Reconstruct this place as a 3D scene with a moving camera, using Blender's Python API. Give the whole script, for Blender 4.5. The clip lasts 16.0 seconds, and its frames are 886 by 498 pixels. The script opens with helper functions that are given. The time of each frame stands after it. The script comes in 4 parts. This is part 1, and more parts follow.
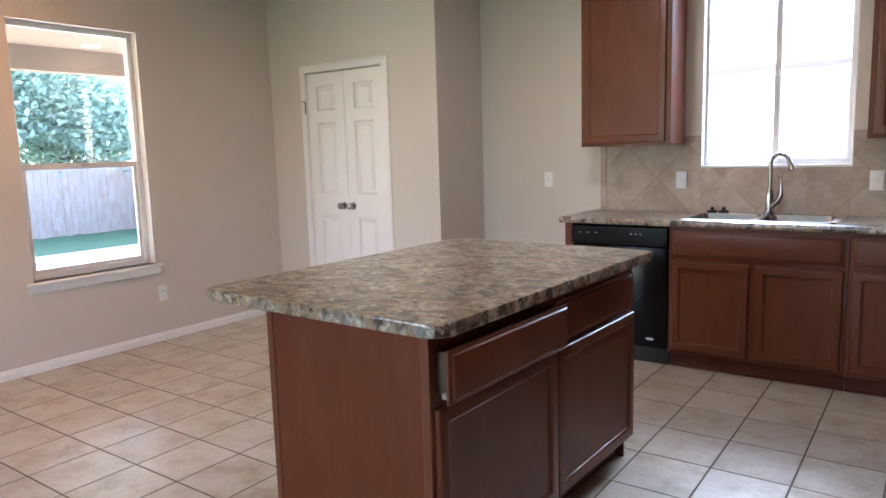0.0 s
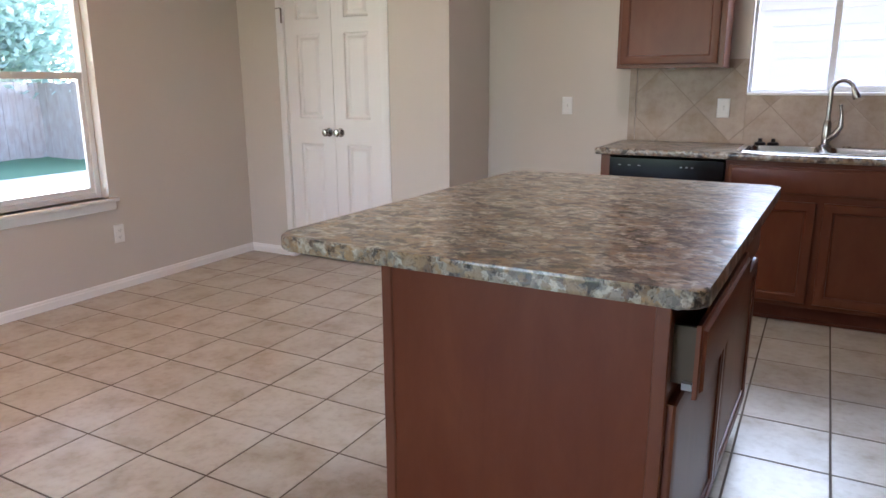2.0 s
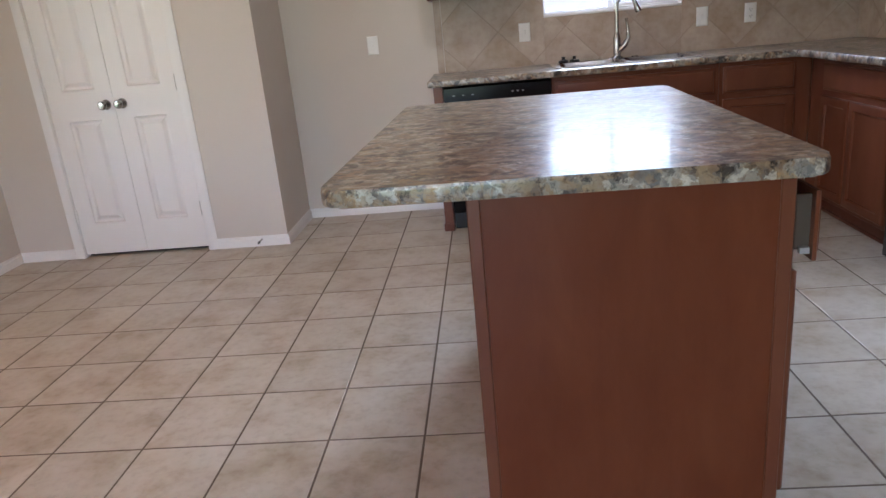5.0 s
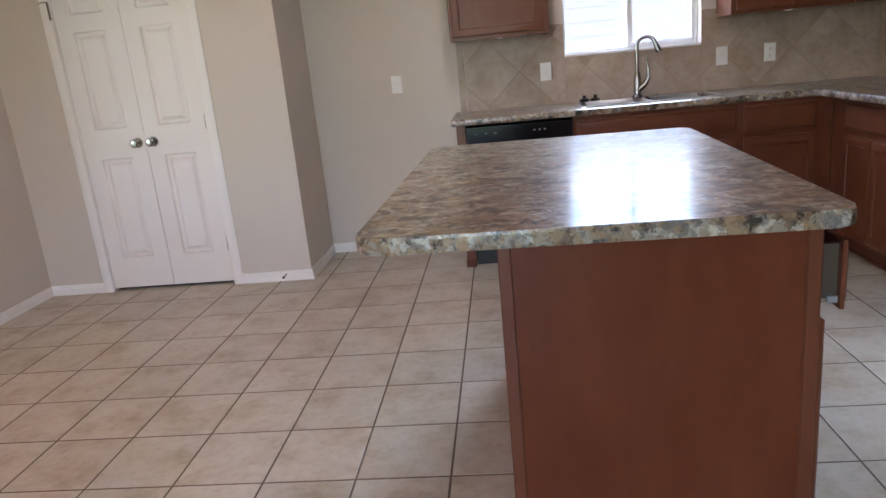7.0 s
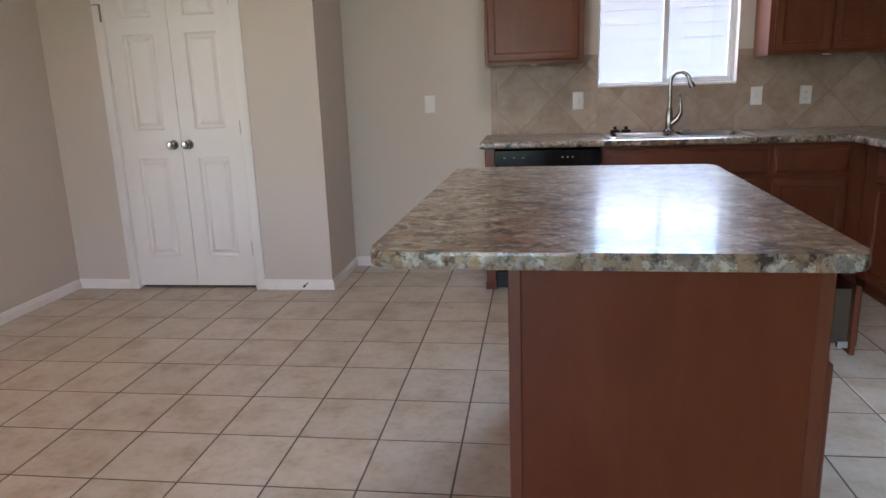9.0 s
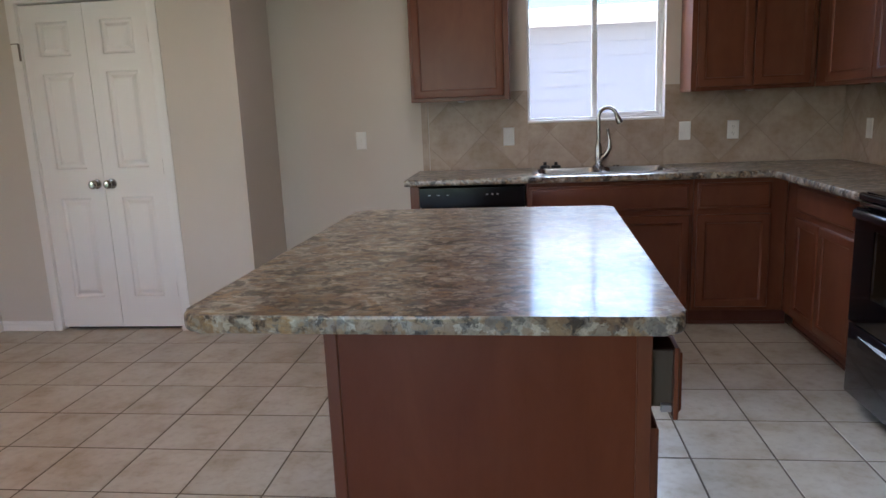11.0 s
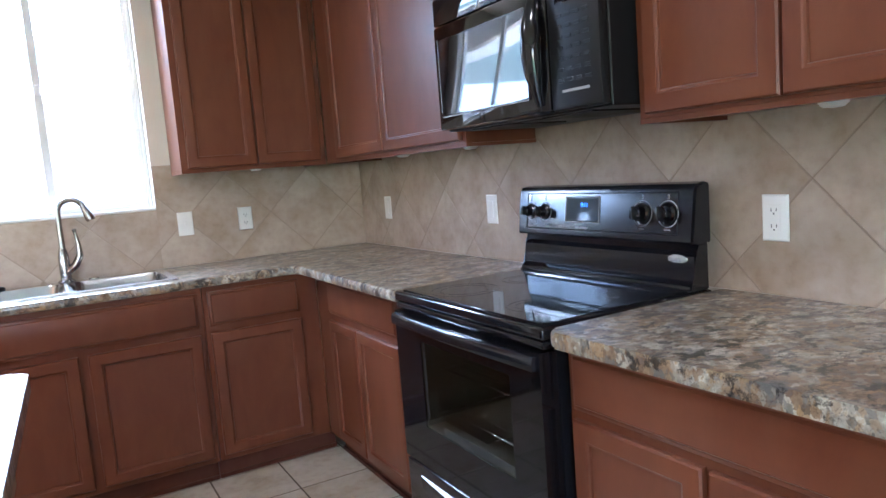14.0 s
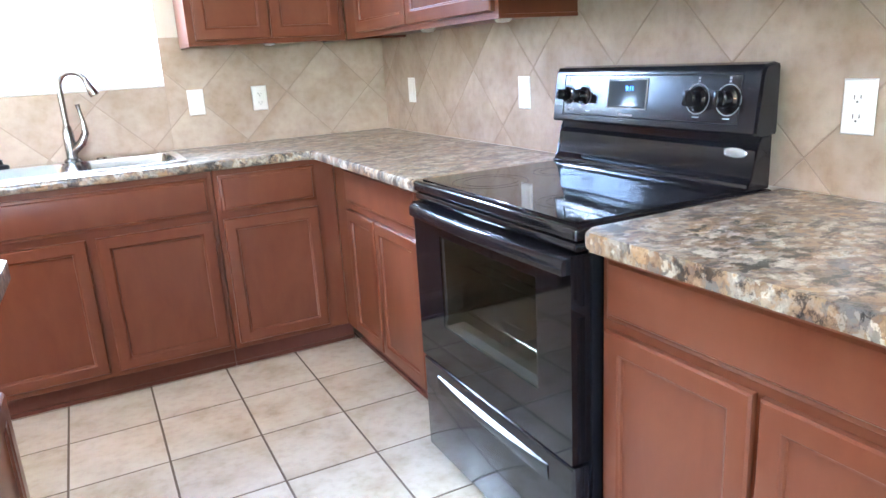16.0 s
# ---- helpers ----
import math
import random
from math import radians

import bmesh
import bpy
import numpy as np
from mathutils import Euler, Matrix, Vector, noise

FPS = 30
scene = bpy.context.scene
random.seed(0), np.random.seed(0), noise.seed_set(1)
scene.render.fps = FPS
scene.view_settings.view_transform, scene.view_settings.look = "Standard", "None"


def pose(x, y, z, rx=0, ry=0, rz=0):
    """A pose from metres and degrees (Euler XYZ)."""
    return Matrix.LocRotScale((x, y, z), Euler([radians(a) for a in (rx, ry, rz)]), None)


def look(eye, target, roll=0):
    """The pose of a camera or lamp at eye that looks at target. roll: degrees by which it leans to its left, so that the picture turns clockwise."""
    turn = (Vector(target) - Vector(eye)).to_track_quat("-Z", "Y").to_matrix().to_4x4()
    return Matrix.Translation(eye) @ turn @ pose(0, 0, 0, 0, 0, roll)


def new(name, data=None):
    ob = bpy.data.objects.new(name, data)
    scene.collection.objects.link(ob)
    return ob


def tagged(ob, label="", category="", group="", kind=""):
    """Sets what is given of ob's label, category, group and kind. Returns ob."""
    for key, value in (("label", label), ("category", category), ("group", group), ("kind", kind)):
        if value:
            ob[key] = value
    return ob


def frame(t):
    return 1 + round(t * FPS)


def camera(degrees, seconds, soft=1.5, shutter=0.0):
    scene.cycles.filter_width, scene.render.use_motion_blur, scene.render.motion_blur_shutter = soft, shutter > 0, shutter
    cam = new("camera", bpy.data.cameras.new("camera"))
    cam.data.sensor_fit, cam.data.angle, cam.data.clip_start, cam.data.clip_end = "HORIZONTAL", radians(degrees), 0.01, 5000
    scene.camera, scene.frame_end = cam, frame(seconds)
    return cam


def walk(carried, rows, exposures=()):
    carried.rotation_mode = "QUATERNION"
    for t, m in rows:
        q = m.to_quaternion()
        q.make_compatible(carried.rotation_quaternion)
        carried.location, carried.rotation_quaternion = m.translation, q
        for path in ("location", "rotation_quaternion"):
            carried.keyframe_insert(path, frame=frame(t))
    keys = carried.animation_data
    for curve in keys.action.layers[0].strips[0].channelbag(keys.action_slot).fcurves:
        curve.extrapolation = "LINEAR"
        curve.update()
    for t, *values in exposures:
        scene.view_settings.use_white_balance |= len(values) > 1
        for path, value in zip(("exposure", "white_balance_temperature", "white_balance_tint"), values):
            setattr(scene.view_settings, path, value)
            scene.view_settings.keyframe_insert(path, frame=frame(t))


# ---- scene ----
cam = camera(64.9, 16.0)
PATH = [
    (0, (0.233, -0.14, 1.36), (-0.924, 1.468, 1.083), -1.7),
    (0.5, (-0.026, -0.098, 1.351), (-1.086, 1.586, 1.148), -2.5),
    (1, (-0.245, -0.207, 1.321), (-1.096, 1.588, 1.084), -3.2),
    (1.5, (-0.402, -0.142, 1.29), (-1.27, 1.62, 0.913), -3.5),
    (2, (-0.642, -0.013, 1.286), (-1.568, 1.698, 0.821), -0.3),
    (2.5, (-0.914, -0.045, 1.238), (-1.707, 1.713, 0.71), -7.5),
    (3, (-1.151, -0.013, 1.25), (-1.781, 1.796, 0.676), -2.2),
    (3.5, (-1.312, 0.041, 1.275), (-1.9, 1.89, 0.788), -2.7),
    (4, (-1.413, -0.043, 1.24), (-1.744, 1.864, 0.735), -4.5),
    (4.2, (-1.451, -0.079, 1.226), (-1.689, 1.834, 0.693), -5.0),
    (6.3, (-1.476, -0.124, 1.248), (-1.603, 1.767, 0.609), -5.5),
    (6.5, (-1.474, -0.127, 1.259), (-1.61, 1.774, 0.652), -5.7),
    (7, (-1.496, -0.139, 1.277), (-1.692, 1.78, 0.749), -5.5),
    (7.5, (-1.504, -0.154, 1.291), (-1.781, 1.777, 0.852), -4.4),
    (8, (-1.495, -0.173, 1.283), (-1.834, 1.756, 0.881), -3.3),
    (8.5, (-1.487, -0.171, 1.273), (-1.791, 1.752, 0.815), -2.3),
    (8.7, (-1.482, -0.17, 1.272), (-1.754, 1.755, 0.802), -1.9),
    (10.8, (-1.148, -0.05, 1.313), (-1.408, 1.895, 0.928), -2.0),
    (11, (-1.106, -0.043, 1.319), (-1.338, 1.904, 0.925), -2.3),
    (11.5, (-1.078, 0.026, 1.32), (-1.064, 1.984, 0.909), -2.1),
    (12, (-1.069, 0.206, 1.339), (-0.652, 2.129, 0.979), -2.5),
    (12.5, (-0.994, 0.394, 1.321), (-0.478, 2.307, 1.051), -3.9),
    (13, (-0.824, 0.596, 1.323), (-0.307, 2.514, 1.096), -4.2),
    (13.5, (-0.758, 0.78, 1.302), (-0.002, 2.615, 1.062), -3.4),
    (14, (-0.682, 0.967, 1.295), (0.296, 2.696, 1.066), -4.5),
    (14.5, (-0.566, 1.086, 1.281), (0.265, 2.883, 1.001), -4.3),
    (15, (-0.568, 1.131, 1.259), (0.315, 2.88, 0.859), -3.9),
    (15.5, (-0.599, 1.141, 1.238), (0.269, 2.86, 0.695), -3.6),
    (16, (-0.576, 1.128, 1.261), (0.286, 2.853, 0.73), -3.4),
]
EXPOSURES = [(0.0, 4.15, 6220, 20), (1.0, 3.92, 6220, 20), (2.5, 3.95, 6220, 20), (4.2, 3.80, 6220, 20), (6.3, 4.1, 6220, 20), (7.0, 3.88, 6220, 20), (8.7, 3.70, 6220, 19),
             (11.0, 3.42, 6200, 18), (12.0, 3.38, 6150, 15), (13.0, 3.5, 5900, 15), (13.5, 3.98, 5700, 14), (14.0, 4.88, 5640, 13), (14.5, 5.36, 5640, 12), (15.0, 5.60, 5640, 12), (16.0, 5.98, 5680, 12)]
walk(cam, [(t, look(eye, target, roll)) for t, eye, target, roll in PATH], EXPOSURES)

# ---- world, sun, exposure ----
world = bpy.data.worlds.new("sky")
scene.world = world
world.use_nodes = True
wn = world.node_tree.nodes
sky = wn.new("ShaderNodeTexSky")
sky.sky_type, sky.sun_disc = "NISHITA", False
sky.sun_elevation, sky.sun_rotation = radians(52), radians(265)
wn["Background"].inputs["Strength"].default_value = 0.15
world.node_tree.links.new(sky.outputs[0], wn["Background"].inputs["Color"])

sun_data = bpy.data.lights.new("sun", "SUN")
sun_data.energy, sun_data.angle, sun_data.color = 4.8, radians(0.5), (1.0, 0.95, 0.88)
sun = new("sun", sun_data)
sun.matrix_world = look((-9, 0.9, 12), (0, 0, 0))


def area_lamp(name, place, target, sx, sy, power, colour, disk=False):
    data = bpy.data.lights.new(name, "AREA")
    data.shape = "DISK" if disk else "RECTANGLE"
    data.size, data.energy, data.color = sx, power, colour
    if not disk:
        data.size_y = sy
    ob = new(name, data)
    ob.matrix_world = look(place, target)
    return ob


# daylight from the patio doors behind the walker, and unseen ceiling lamps added as fill
area_lamp("patio_door_daylight", (-2.45, -2.52, 1.15), (-2.45, 0, 1.15), 1.85, 2.0, 0.16, (0.88, 0.94, 1.0))
# the second is an added lamp, out of view, standing in for bright sky
area_lamp("sky_fill_over_sink_window", (-0.6, 8.8, 4.6), (-0.6, 4.7, 1.75), 6.0, 1.9, 88, (0.74, 0.88, 1.0))
WARM, COOL = (1.0, 0.46, 0.20), (1.0, 0.94, 0.93)
FILL_LAMPS = [(-3.65, 1.4, 1.08, WARM), (-3.2, -0.6, 0.34, WARM), (-0.4, 1.2, 0.50, COOL), (-1.45, 3.0, 0.78, COOL)]
for lx, ly, lp, lc in FILL_LAMPS:
    area_lamp("added_ceiling_fill", (lx, ly, 2.655), (lx, ly + 0.001, 0), 0.14, 0.14, lp, lc, disk=True)

# ---- materials ----


def srgb(r, g, b):
    return tuple((c / 255 / 12.92 if c <= 10 else ((c / 255 + 0.055) / 1.055) ** 2.4) for c in (r, g, b)) + (1.0,)


class Mat:
    """A node material with a Principled shader and small helpers."""

    def __init__(self, name, colour=(0.5, 0.5, 0.5), rough=0.5, metal=0.0, coat=0.0, spec=0.5):
        self.m = bpy.data.materials.new(name)
        self.m.use_nodes = True
        self.t = self.m.node_tree
        self.b = self.t.nodes["Principled BSDF"]
        self.set("Base Color", (*colour[:3], 1.0))
        self.set("Roughness", rough)
        self.set("Metallic", metal)
        self.set("Coat Weight", coat)
        self.set("Coat Roughness", 0.12)
        self.set("Specular IOR Level", spec)

    def set(self, key, value):
        self.b.inputs[key].default_value = value

    def node(self, kind, **inputs):
        n = self.t.nodes.new(kind)
        for k, v in inputs.items():
            n.inputs[k.replace("_", " ")].default_value = v
        return n

    def link(self, a, b):
        self.t.links.new(a, b)

    def coords(self, scale=(1, 1, 1), turn=(0, 0, 0), generated=False):
        if generated:
            src = self.t.nodes.new("ShaderNodeTexCoord").outputs["Object"]
        else:
            src = self.t.nodes.new("ShaderNodeNewGeometry").outputs["Position"]
        mp = self.node("ShaderNodeMapping", Scale=scale, Rotation=turn)
        self.link(src, mp.inputs["Vector"])
        return mp.outputs["Vector"]

    def noise(self, vec, scale, detail=4.0, rough=0.55, dist=0.0):
        n = self.node("ShaderNodeTexNoise", Scale=scale, Detail=detail, Roughness=rough, Distortion=dist)
        self.link(vec, n.inputs["Vector"])
        return n.outputs["Fac"]

    def ramp(self, fac, stops, smooth=True):
        r = self.t.nodes.new("ShaderNodeValToRGB")
        e = r.color_ramp.elements
        while len(e) < len(stops):
            e.new(0.5)
        for el, (p, c) in zip(e, stops):
            el.position, el.color = p, (*c[:3], 1.0)
        if not smooth:
            r.color_ramp.interpolation = "CONSTANT"
        self.link(fac, r.inputs["Fac"])
        return r.outputs["Color"]

    def mix(self, fac, a, b, mode="MIX"):
        n = self.t.nodes.new("ShaderNodeMix")
        n.data_type, n.blend_type = "RGBA", mode
        for sock, v in ((n.inputs[0], fac), (n.inputs[6], a), (n.inputs[7], b)):
            if hasattr(v, "is_linked"):
                self.link(v, sock)
            elif isinstance(v, (int, float)):
                sock.default_value = v
            else:
                sock.default_value = (*v[:3], 1.0)
        return n.outputs[2]

    def base(self, sock):
        self.link(sock, self.b.inputs["Base Color"])

    def rough(self, fac, lo, hi):
        n = self.node("ShaderNodeMapRange", To_Min=lo, To_Max=hi)
        self.link(fac, n.inputs["Value"])
        self.link(n.outputs[0], self.b.inputs["Roughness"])

    def bump(self, fac, strength=0.1, dist=0.002):
        n = self.node("ShaderNodeBump", Strength=strength, Distance=dist)
        self.link(fac, n.inputs["Height"])
        self.link(n.outputs[0], self.b.inputs["Normal"])


def make_paint(name, colour, rough=0.75, relief=0.25, size=90):
    k = Mat(name, colour, rough)
    v = k.coords()
    big = k.noise(v, 1.3, 3)
    k.base(k.mix(big, [c * 0.94 for c in colour], [min(1, c * 1.05) for c in colour]))
    fine = k.noise(v, size, 3, 0.6)
    k.bump(fine, relief, 0.0015)
    k.rough(k.noise(v, 6, 2), rough - 0.08, rough + 0.08)
    return k.m


def make_wood(name, base, dark, upright=True, rough=0.315, spec=0.32):
    k = Mat(name, base, rough, coat=0.0, spec=spec)
    stretch = (30, 30, 3.4) if upright else (3.4, 3.4, 30)
    v = k.coords(stretch)
    grain = k.noise(v, 1.0, 7, 0.62, 0.5)
    blotch = k.ramp(k.noise(k.coords((5, 5, 2.2)), 1.6, 5, 0.6, 0.4), [(0.32, (0, 0, 0)), (0.68, (1, 1, 1))])
    c = k.ramp(grain, [(0.2, [(x + 2 * y) / 3 for x, y in zip(dark, base)]), (0.5, base), (0.85, [min(1, x * 1.05) for x in base])])
    k.base(k.mix(blotch, c, k.mix(1.0, c, (0.80, 0.70, 0.66), "MULTIPLY")))
    k.bump(grain, 0.008, 0.001)
    k.rough(grain, rough + 0.02, rough - 0.02)
    return k.m


def make_laminate():
    """Glossy stone-pattern laminate: drifts of tan and slate, flakes of cream, gold and ink, dark veins, under a clear coat."""
    k = Mat("stone_laminate", (0.3, 0.24, 0.18), 0.31, spec=0.25, coat=0.60)
    k.set("Coat IOR", 1.48)
    k.set("Coat Roughness", 0.085)
    v = k.coords((1.0, 1.25, 1.0), (0, 0, radians(28)))

    def warped(scale, amount, detail):
        warp = k.node("ShaderNodeTexNoise", Scale=scale, Detail=detail, Roughness=0.7)
        k.link(v, warp.inputs["Vector"])
        add = k.t.nodes.new("ShaderNodeVectorMath")
        add.operation = "MULTIPLY_ADD"
        add.inputs[1].default_value = (amount, amount, amount)
        k.link(warp.outputs["Color"], add.inputs[0])
        k.link(v, add.inputs[2])
        return add.outputs[0]

    def flakes(vec, scale, stops):
        cell = k.node("ShaderNodeTexVoronoi", Scale=scale)
        k.link(vec, cell.inputs["Vector"])
        sep = k.t.nodes.new("ShaderNodeSeparateColor")
        k.link(cell.outputs["Color"], sep.inputs[0])
        return k.ramp(sep.outputs[0], stops, smooth=False), sep.outputs[1]

    cream, stone, tan, gold = (0.52, 0.48, 0.40), (0.29, 0.265, 0.22), (0.28, 0.195, 0.115), (0.33, 0.20, 0.088)
    brown, slate, ink = (0.17, 0.105, 0.06), (0.12, 0.118, 0.116), (0.04, 0.038, 0.04)
    drift = k.ramp(k.noise(v, 7.0, 8, 0.62, 0.7), [(0.35, slate), (0.42, brown), (0.47, tan), (0.52, stone), (0.57, cream), (0.62, gold), (0.70, stone)])
    w1, w2 = warped(30.0, 0.055, 7.0), warped(70.0, 0.024, 6.0)
    big, pick = flakes(w1, 27.0, [(0.0, slate), (0.16, brown), (0.34, tan), (0.52, stone), (0.70, gold), (0.86, cream)])
    small, pick2 = flakes(w2, 64.0, [(0.0, ink), (0.16, slate), (0.34, brown), (0.52, tan), (0.70, stone), (0.88, cream)])
    c = k.mix(k.ramp(pick, [(0.42, (0.05, 0.05, 0.05)), (0.58, (0.72, 0.72, 0.72))]), drift, big)
    c = k.mix(k.ramp(pick2, [(0.50, (0.05, 0.05, 0.05)), (0.62, (0.6, 0.6, 0.6))]), c, small)
    dark = k.ramp(k.noise(w1, 15.0, 8, 0.70, 0.6), [(0.42, (0.13, 0.125, 0.135)), (0.472, (1, 1, 1)), (0.60, (1, 1, 1)), (0.68, (1.25, 1.22, 1.18))])
    c = k.mix(0.92, c, dark, "MULTIPLY")
    c = k.mix(0.7, c, k.ramp(k.noise(v, 60, 7, 0.72, 0.6), [(0.38, (0.35, 0.34, 0.35)), (0.46, (1.0, 1.0, 1.0)), (0.60, (1.05, 1.05, 1.05)), (0.68, (1.5, 1.48, 1.45))]), "MULTIPLY")
    k.base(c)
    fine = k.noise(k.coords(), 230, 3, 0.6)
    n = k.node("ShaderNodeBump", Strength=0.10, Distance=0.0006)
    k.link(fine, n.inputs["Height"])
    k.link(n.outputs[0], k.b.inputs["Normal"])
    k.link(n.outputs[0], k.b.inputs["Coat Normal"])
    return k.m


def make_tile(name, base, pale, brown, scale, rough, relief=0.1):
    """Stone-look ceramic: each piece takes its own cast from Object Info's Random."""
    k = Mat(name, base, rough)
    oi = k.t.nodes.new("ShaderNodeObjectInfo")
    pos = k.t.nodes.new("ShaderNodeNewGeometry").outputs["Position"]
    off = k.t.nodes.new("ShaderNodeVectorMath")
    off.operation = "SCALE"
    off.inputs[0].default_value = (37.0, 11.0, 23.0)
    k.link(oi.outputs["Random"], off.inputs["Scale"])
    add = k.t.nodes.new("ShaderNodeVectorMath")
    k.link(pos, add.inputs[0])
    k.link(off.outputs[0], add.inputs[1])
    v = add.outputs[0]
    soft = k.noise(v, scale, 3, 0.5)
    fine = k.noise(v, scale * 5, 6, 0.6)
    c = k.ramp(soft, [(0.30, brown), (0.5, base), (0.72, pale)])
    c = k.mix(0.30, c, k.ramp(fine, [(0.3, [x * 0.78 for x in brown]), (0.5, base), (0.72, pale)]))
    cast = k.ramp(oi.outputs["Random"], [(0.0, (0.93, 0.92, 0.90)), (1.0, (1.04, 1.03, 1.02))])
    k.base(k.mix(1.0, c, cast, "MULTIPLY"))
    k.bump(fine, relief, 0.002)
    k.rough(soft, rough - 0.06, rough + 0.10)
    return k.m


def make_plain(name, colour, rough, metal=0.0, coat=0.0, relief=0.0, size=200, spec=0.5):
    k = Mat(name, colour, rough, metal, coat, spec)
    v = k.coords()
    n = k.noise(v, 14, 3)
    k.base(k.mix(n, [c * 0.9 for c in colour[:3]], [min(1, c * 1.08) for c in colour[:3]]))
    k.rough(k.noise(v, 40, 3), max(0.02, rough * 0.8), min(1, rough * 1.25))
    if relief:
        k.bump(k.noise(v, size, 2), relief, 0.001)
    return k.m


def make_steel(name, colour, rough):
    k = Mat(name, colour, rough, 1.0)
    v = k.coords((4, 160, 160))
    n = k.noise(v, 2, 3)
    k.rough(n, rough * 0.75, rough * 1.3)
    k.bump(n, 0.03, 0.0005)
    return k.m


def make_glass(name, tint=(1, 1, 1), ior=1.45):
    """Thin window glass: clear, with a Fresnel gloss."""
    m = bpy.data.materials.new(name)
    m.use_nodes = True
    t = m.node_tree
    t.nodes.remove(t.nodes["Principled BSDF"])
    out = t.nodes["Material Output"]
    clear, gloss, mixer, lw = (t.nodes.new("ShaderNode" + n) for n in ("BsdfTransparent", "BsdfGlossy", "MixShader", "LayerWeight"))
    clear.inputs[0].default_value = (*tint, 1)
    gloss.inputs["Roughness"].default_value = 0.01
    lw.inputs["Blend"].default_value = 0.5
    power, scale = t.nodes.new("ShaderNodeMath"), t.nodes.new("ShaderNodeMath")
    power.operation, scale.operation = "POWER", "MULTIPLY_ADD"
    base = ((ior - 1) / (ior + 1)) ** 2
    power.inputs[1].default_value, scale.inputs[1].default_value, scale.inputs[2].default_value = 5.0, 1 - base, base
    t.links.new(lw.outputs["Facing"], power.inputs[0])
    t.links.new(power.outputs[0], scale.inputs[0])
    t.links.new(scale.outputs[0], mixer.inputs[0])
    t.links.new(clear.outputs[0], mixer.inputs[1])
    t.links.new(gloss.outputs[0], mixer.inputs[2])
    t.links.new(mixer.outputs[0], out.inputs[0])
    return m


def make_leaf():
    """Thin leaves: part of the light goes through them."""
    m = bpy.data.materials.new("tree_leaf")
    m.use_nodes = True
    t = m.node_tree
    t.nodes.remove(t.nodes["Principled BSDF"])
    dif, trans, mixer, rnd, ramp = (t.nodes.new("ShaderNode" + n) for n in ("BsdfDiffuse", "BsdfTranslucent", "MixShader", "NewGeometry", "ValToRGB"))
    ramp.color_ramp.elements[0].color, ramp.color_ramp.elements[1].color = (0.34, 0.44, 0.38, 1), (0.52, 0.64, 0.58, 1)
    t.links.new(rnd.outputs["Random Per Island"], ramp.inputs[0])
    t.links.new(ramp.outputs[0], dif.inputs[0])
    t.links.new(ramp.outputs[0], trans.inputs[0])
    mixer.inputs[0].default_value = 0.7
    t.links.new(dif.outputs[0], mixer.inputs[1])
    t.links.new(trans.outputs[0], mixer.inputs[2])
    t.links.new(mixer.outputs[0], t.nodes["Material Output"].inputs[0])
    return m


def make_glow(name, colour, strength):
    k = Mat(name, colour, 0.4)
    k.set("Emission Color", (*colour, 1))
    k.set("Emission Strength", strength)
    return k.m


WALL = make_paint("greige_wall_paint", (0.60, 0.54, 0.475), 0.7, 0.3, 120)
CEIL = make_paint("ceiling_paint", (0.66, 0.62, 0.56), 0.85, 0.6, 60)
TRIM = make_paint("white_trim_paint", (0.80, 0.78, 0.75), 0.38, 0.08, 60)
DOORW = make_paint("white_door_paint", (0.80, 0.77, 0.74), 0.42, 0.12, 150)
WOOD = make_wood("red_brown_maple", (0.150, 0.049, 0.0235), (0.125, 0.039, 0.018))
WOODH = make_wood("red_brown_maple_flat", (0.150, 0.049, 0.0235), (0.125, 0.039, 0.018), upright=False)
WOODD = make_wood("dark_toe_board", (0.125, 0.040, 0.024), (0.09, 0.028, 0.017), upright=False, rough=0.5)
VENEER = make_wood("veneer_end_panel", (0.140, 0.038, 0.0155), (0.110, 0.027, 0.0105), spec=0.22)
LAMINATE = make_laminate()
FLOOR = make_tile("floor_ceramic", (0.49, 0.45, 0.372), (0.57, 0.545, 0.485), (0.34, 0.27, 0.18), 6.0, 0.345)
SPLASH = make_tile("backsplash_ceramic", (0.405, 0.318, 0.248), (0.49, 0.405, 0.33), (0.315, 0.225, 0.15), 6.0, 0.42, 0.25)
GROUT = make_plain("floor_grout", (0.13, 0.10, 0.075), 0.9, relief=0.3)
GROUTW = make_plain("wall_grout", (0.325, 0.248, 0.19), 0.9, relief=0.3)
BLACK = make_plain("black_enamel", (0.008, 0.008, 0.010), 0.10, spec=0.5)
BLACKS = make_plain("black_satin_plastic", (0.009, 0.009, 0.010), 0.37, spec=0.28)
PANELB = make_plain("range_panel_enamel", (0.010, 0.010, 0.013), 0.17, spec=0.45)
DISHB = make_plain("dishwasher_black", (0.006, 0.006, 0.007), 0.20, spec=0.2)
BLACKM = make_plain("black_matt_metal", (0.008, 0.008, 0.008), 0.5)
MWGLASS = make_plain("microwave_gloss_black", (0.005, 0.005, 0.006), 0.04, spec=0.75)
CERAMIC = make_plain("black_glass_ceramic", (0.005, 0.005, 0.006), 0.05, spec=0.4)
CAVITY = make_plain("oven_cavity", (0.155, 0.143, 0.108), 0.5)
STEEL = make_steel("sink_steel", (0.74, 0.75, 0.77), 0.20)
# same steel as the rim, darkened: the bowls' shade is in the colour
BOWL_SHADED = make_steel("sink_steel_shaded", (0.48, 0.488, 0.505), 0.20)
NICKEL = make_steel("brushed_nickel", (0.36, 0.345, 0.325), 0.20)
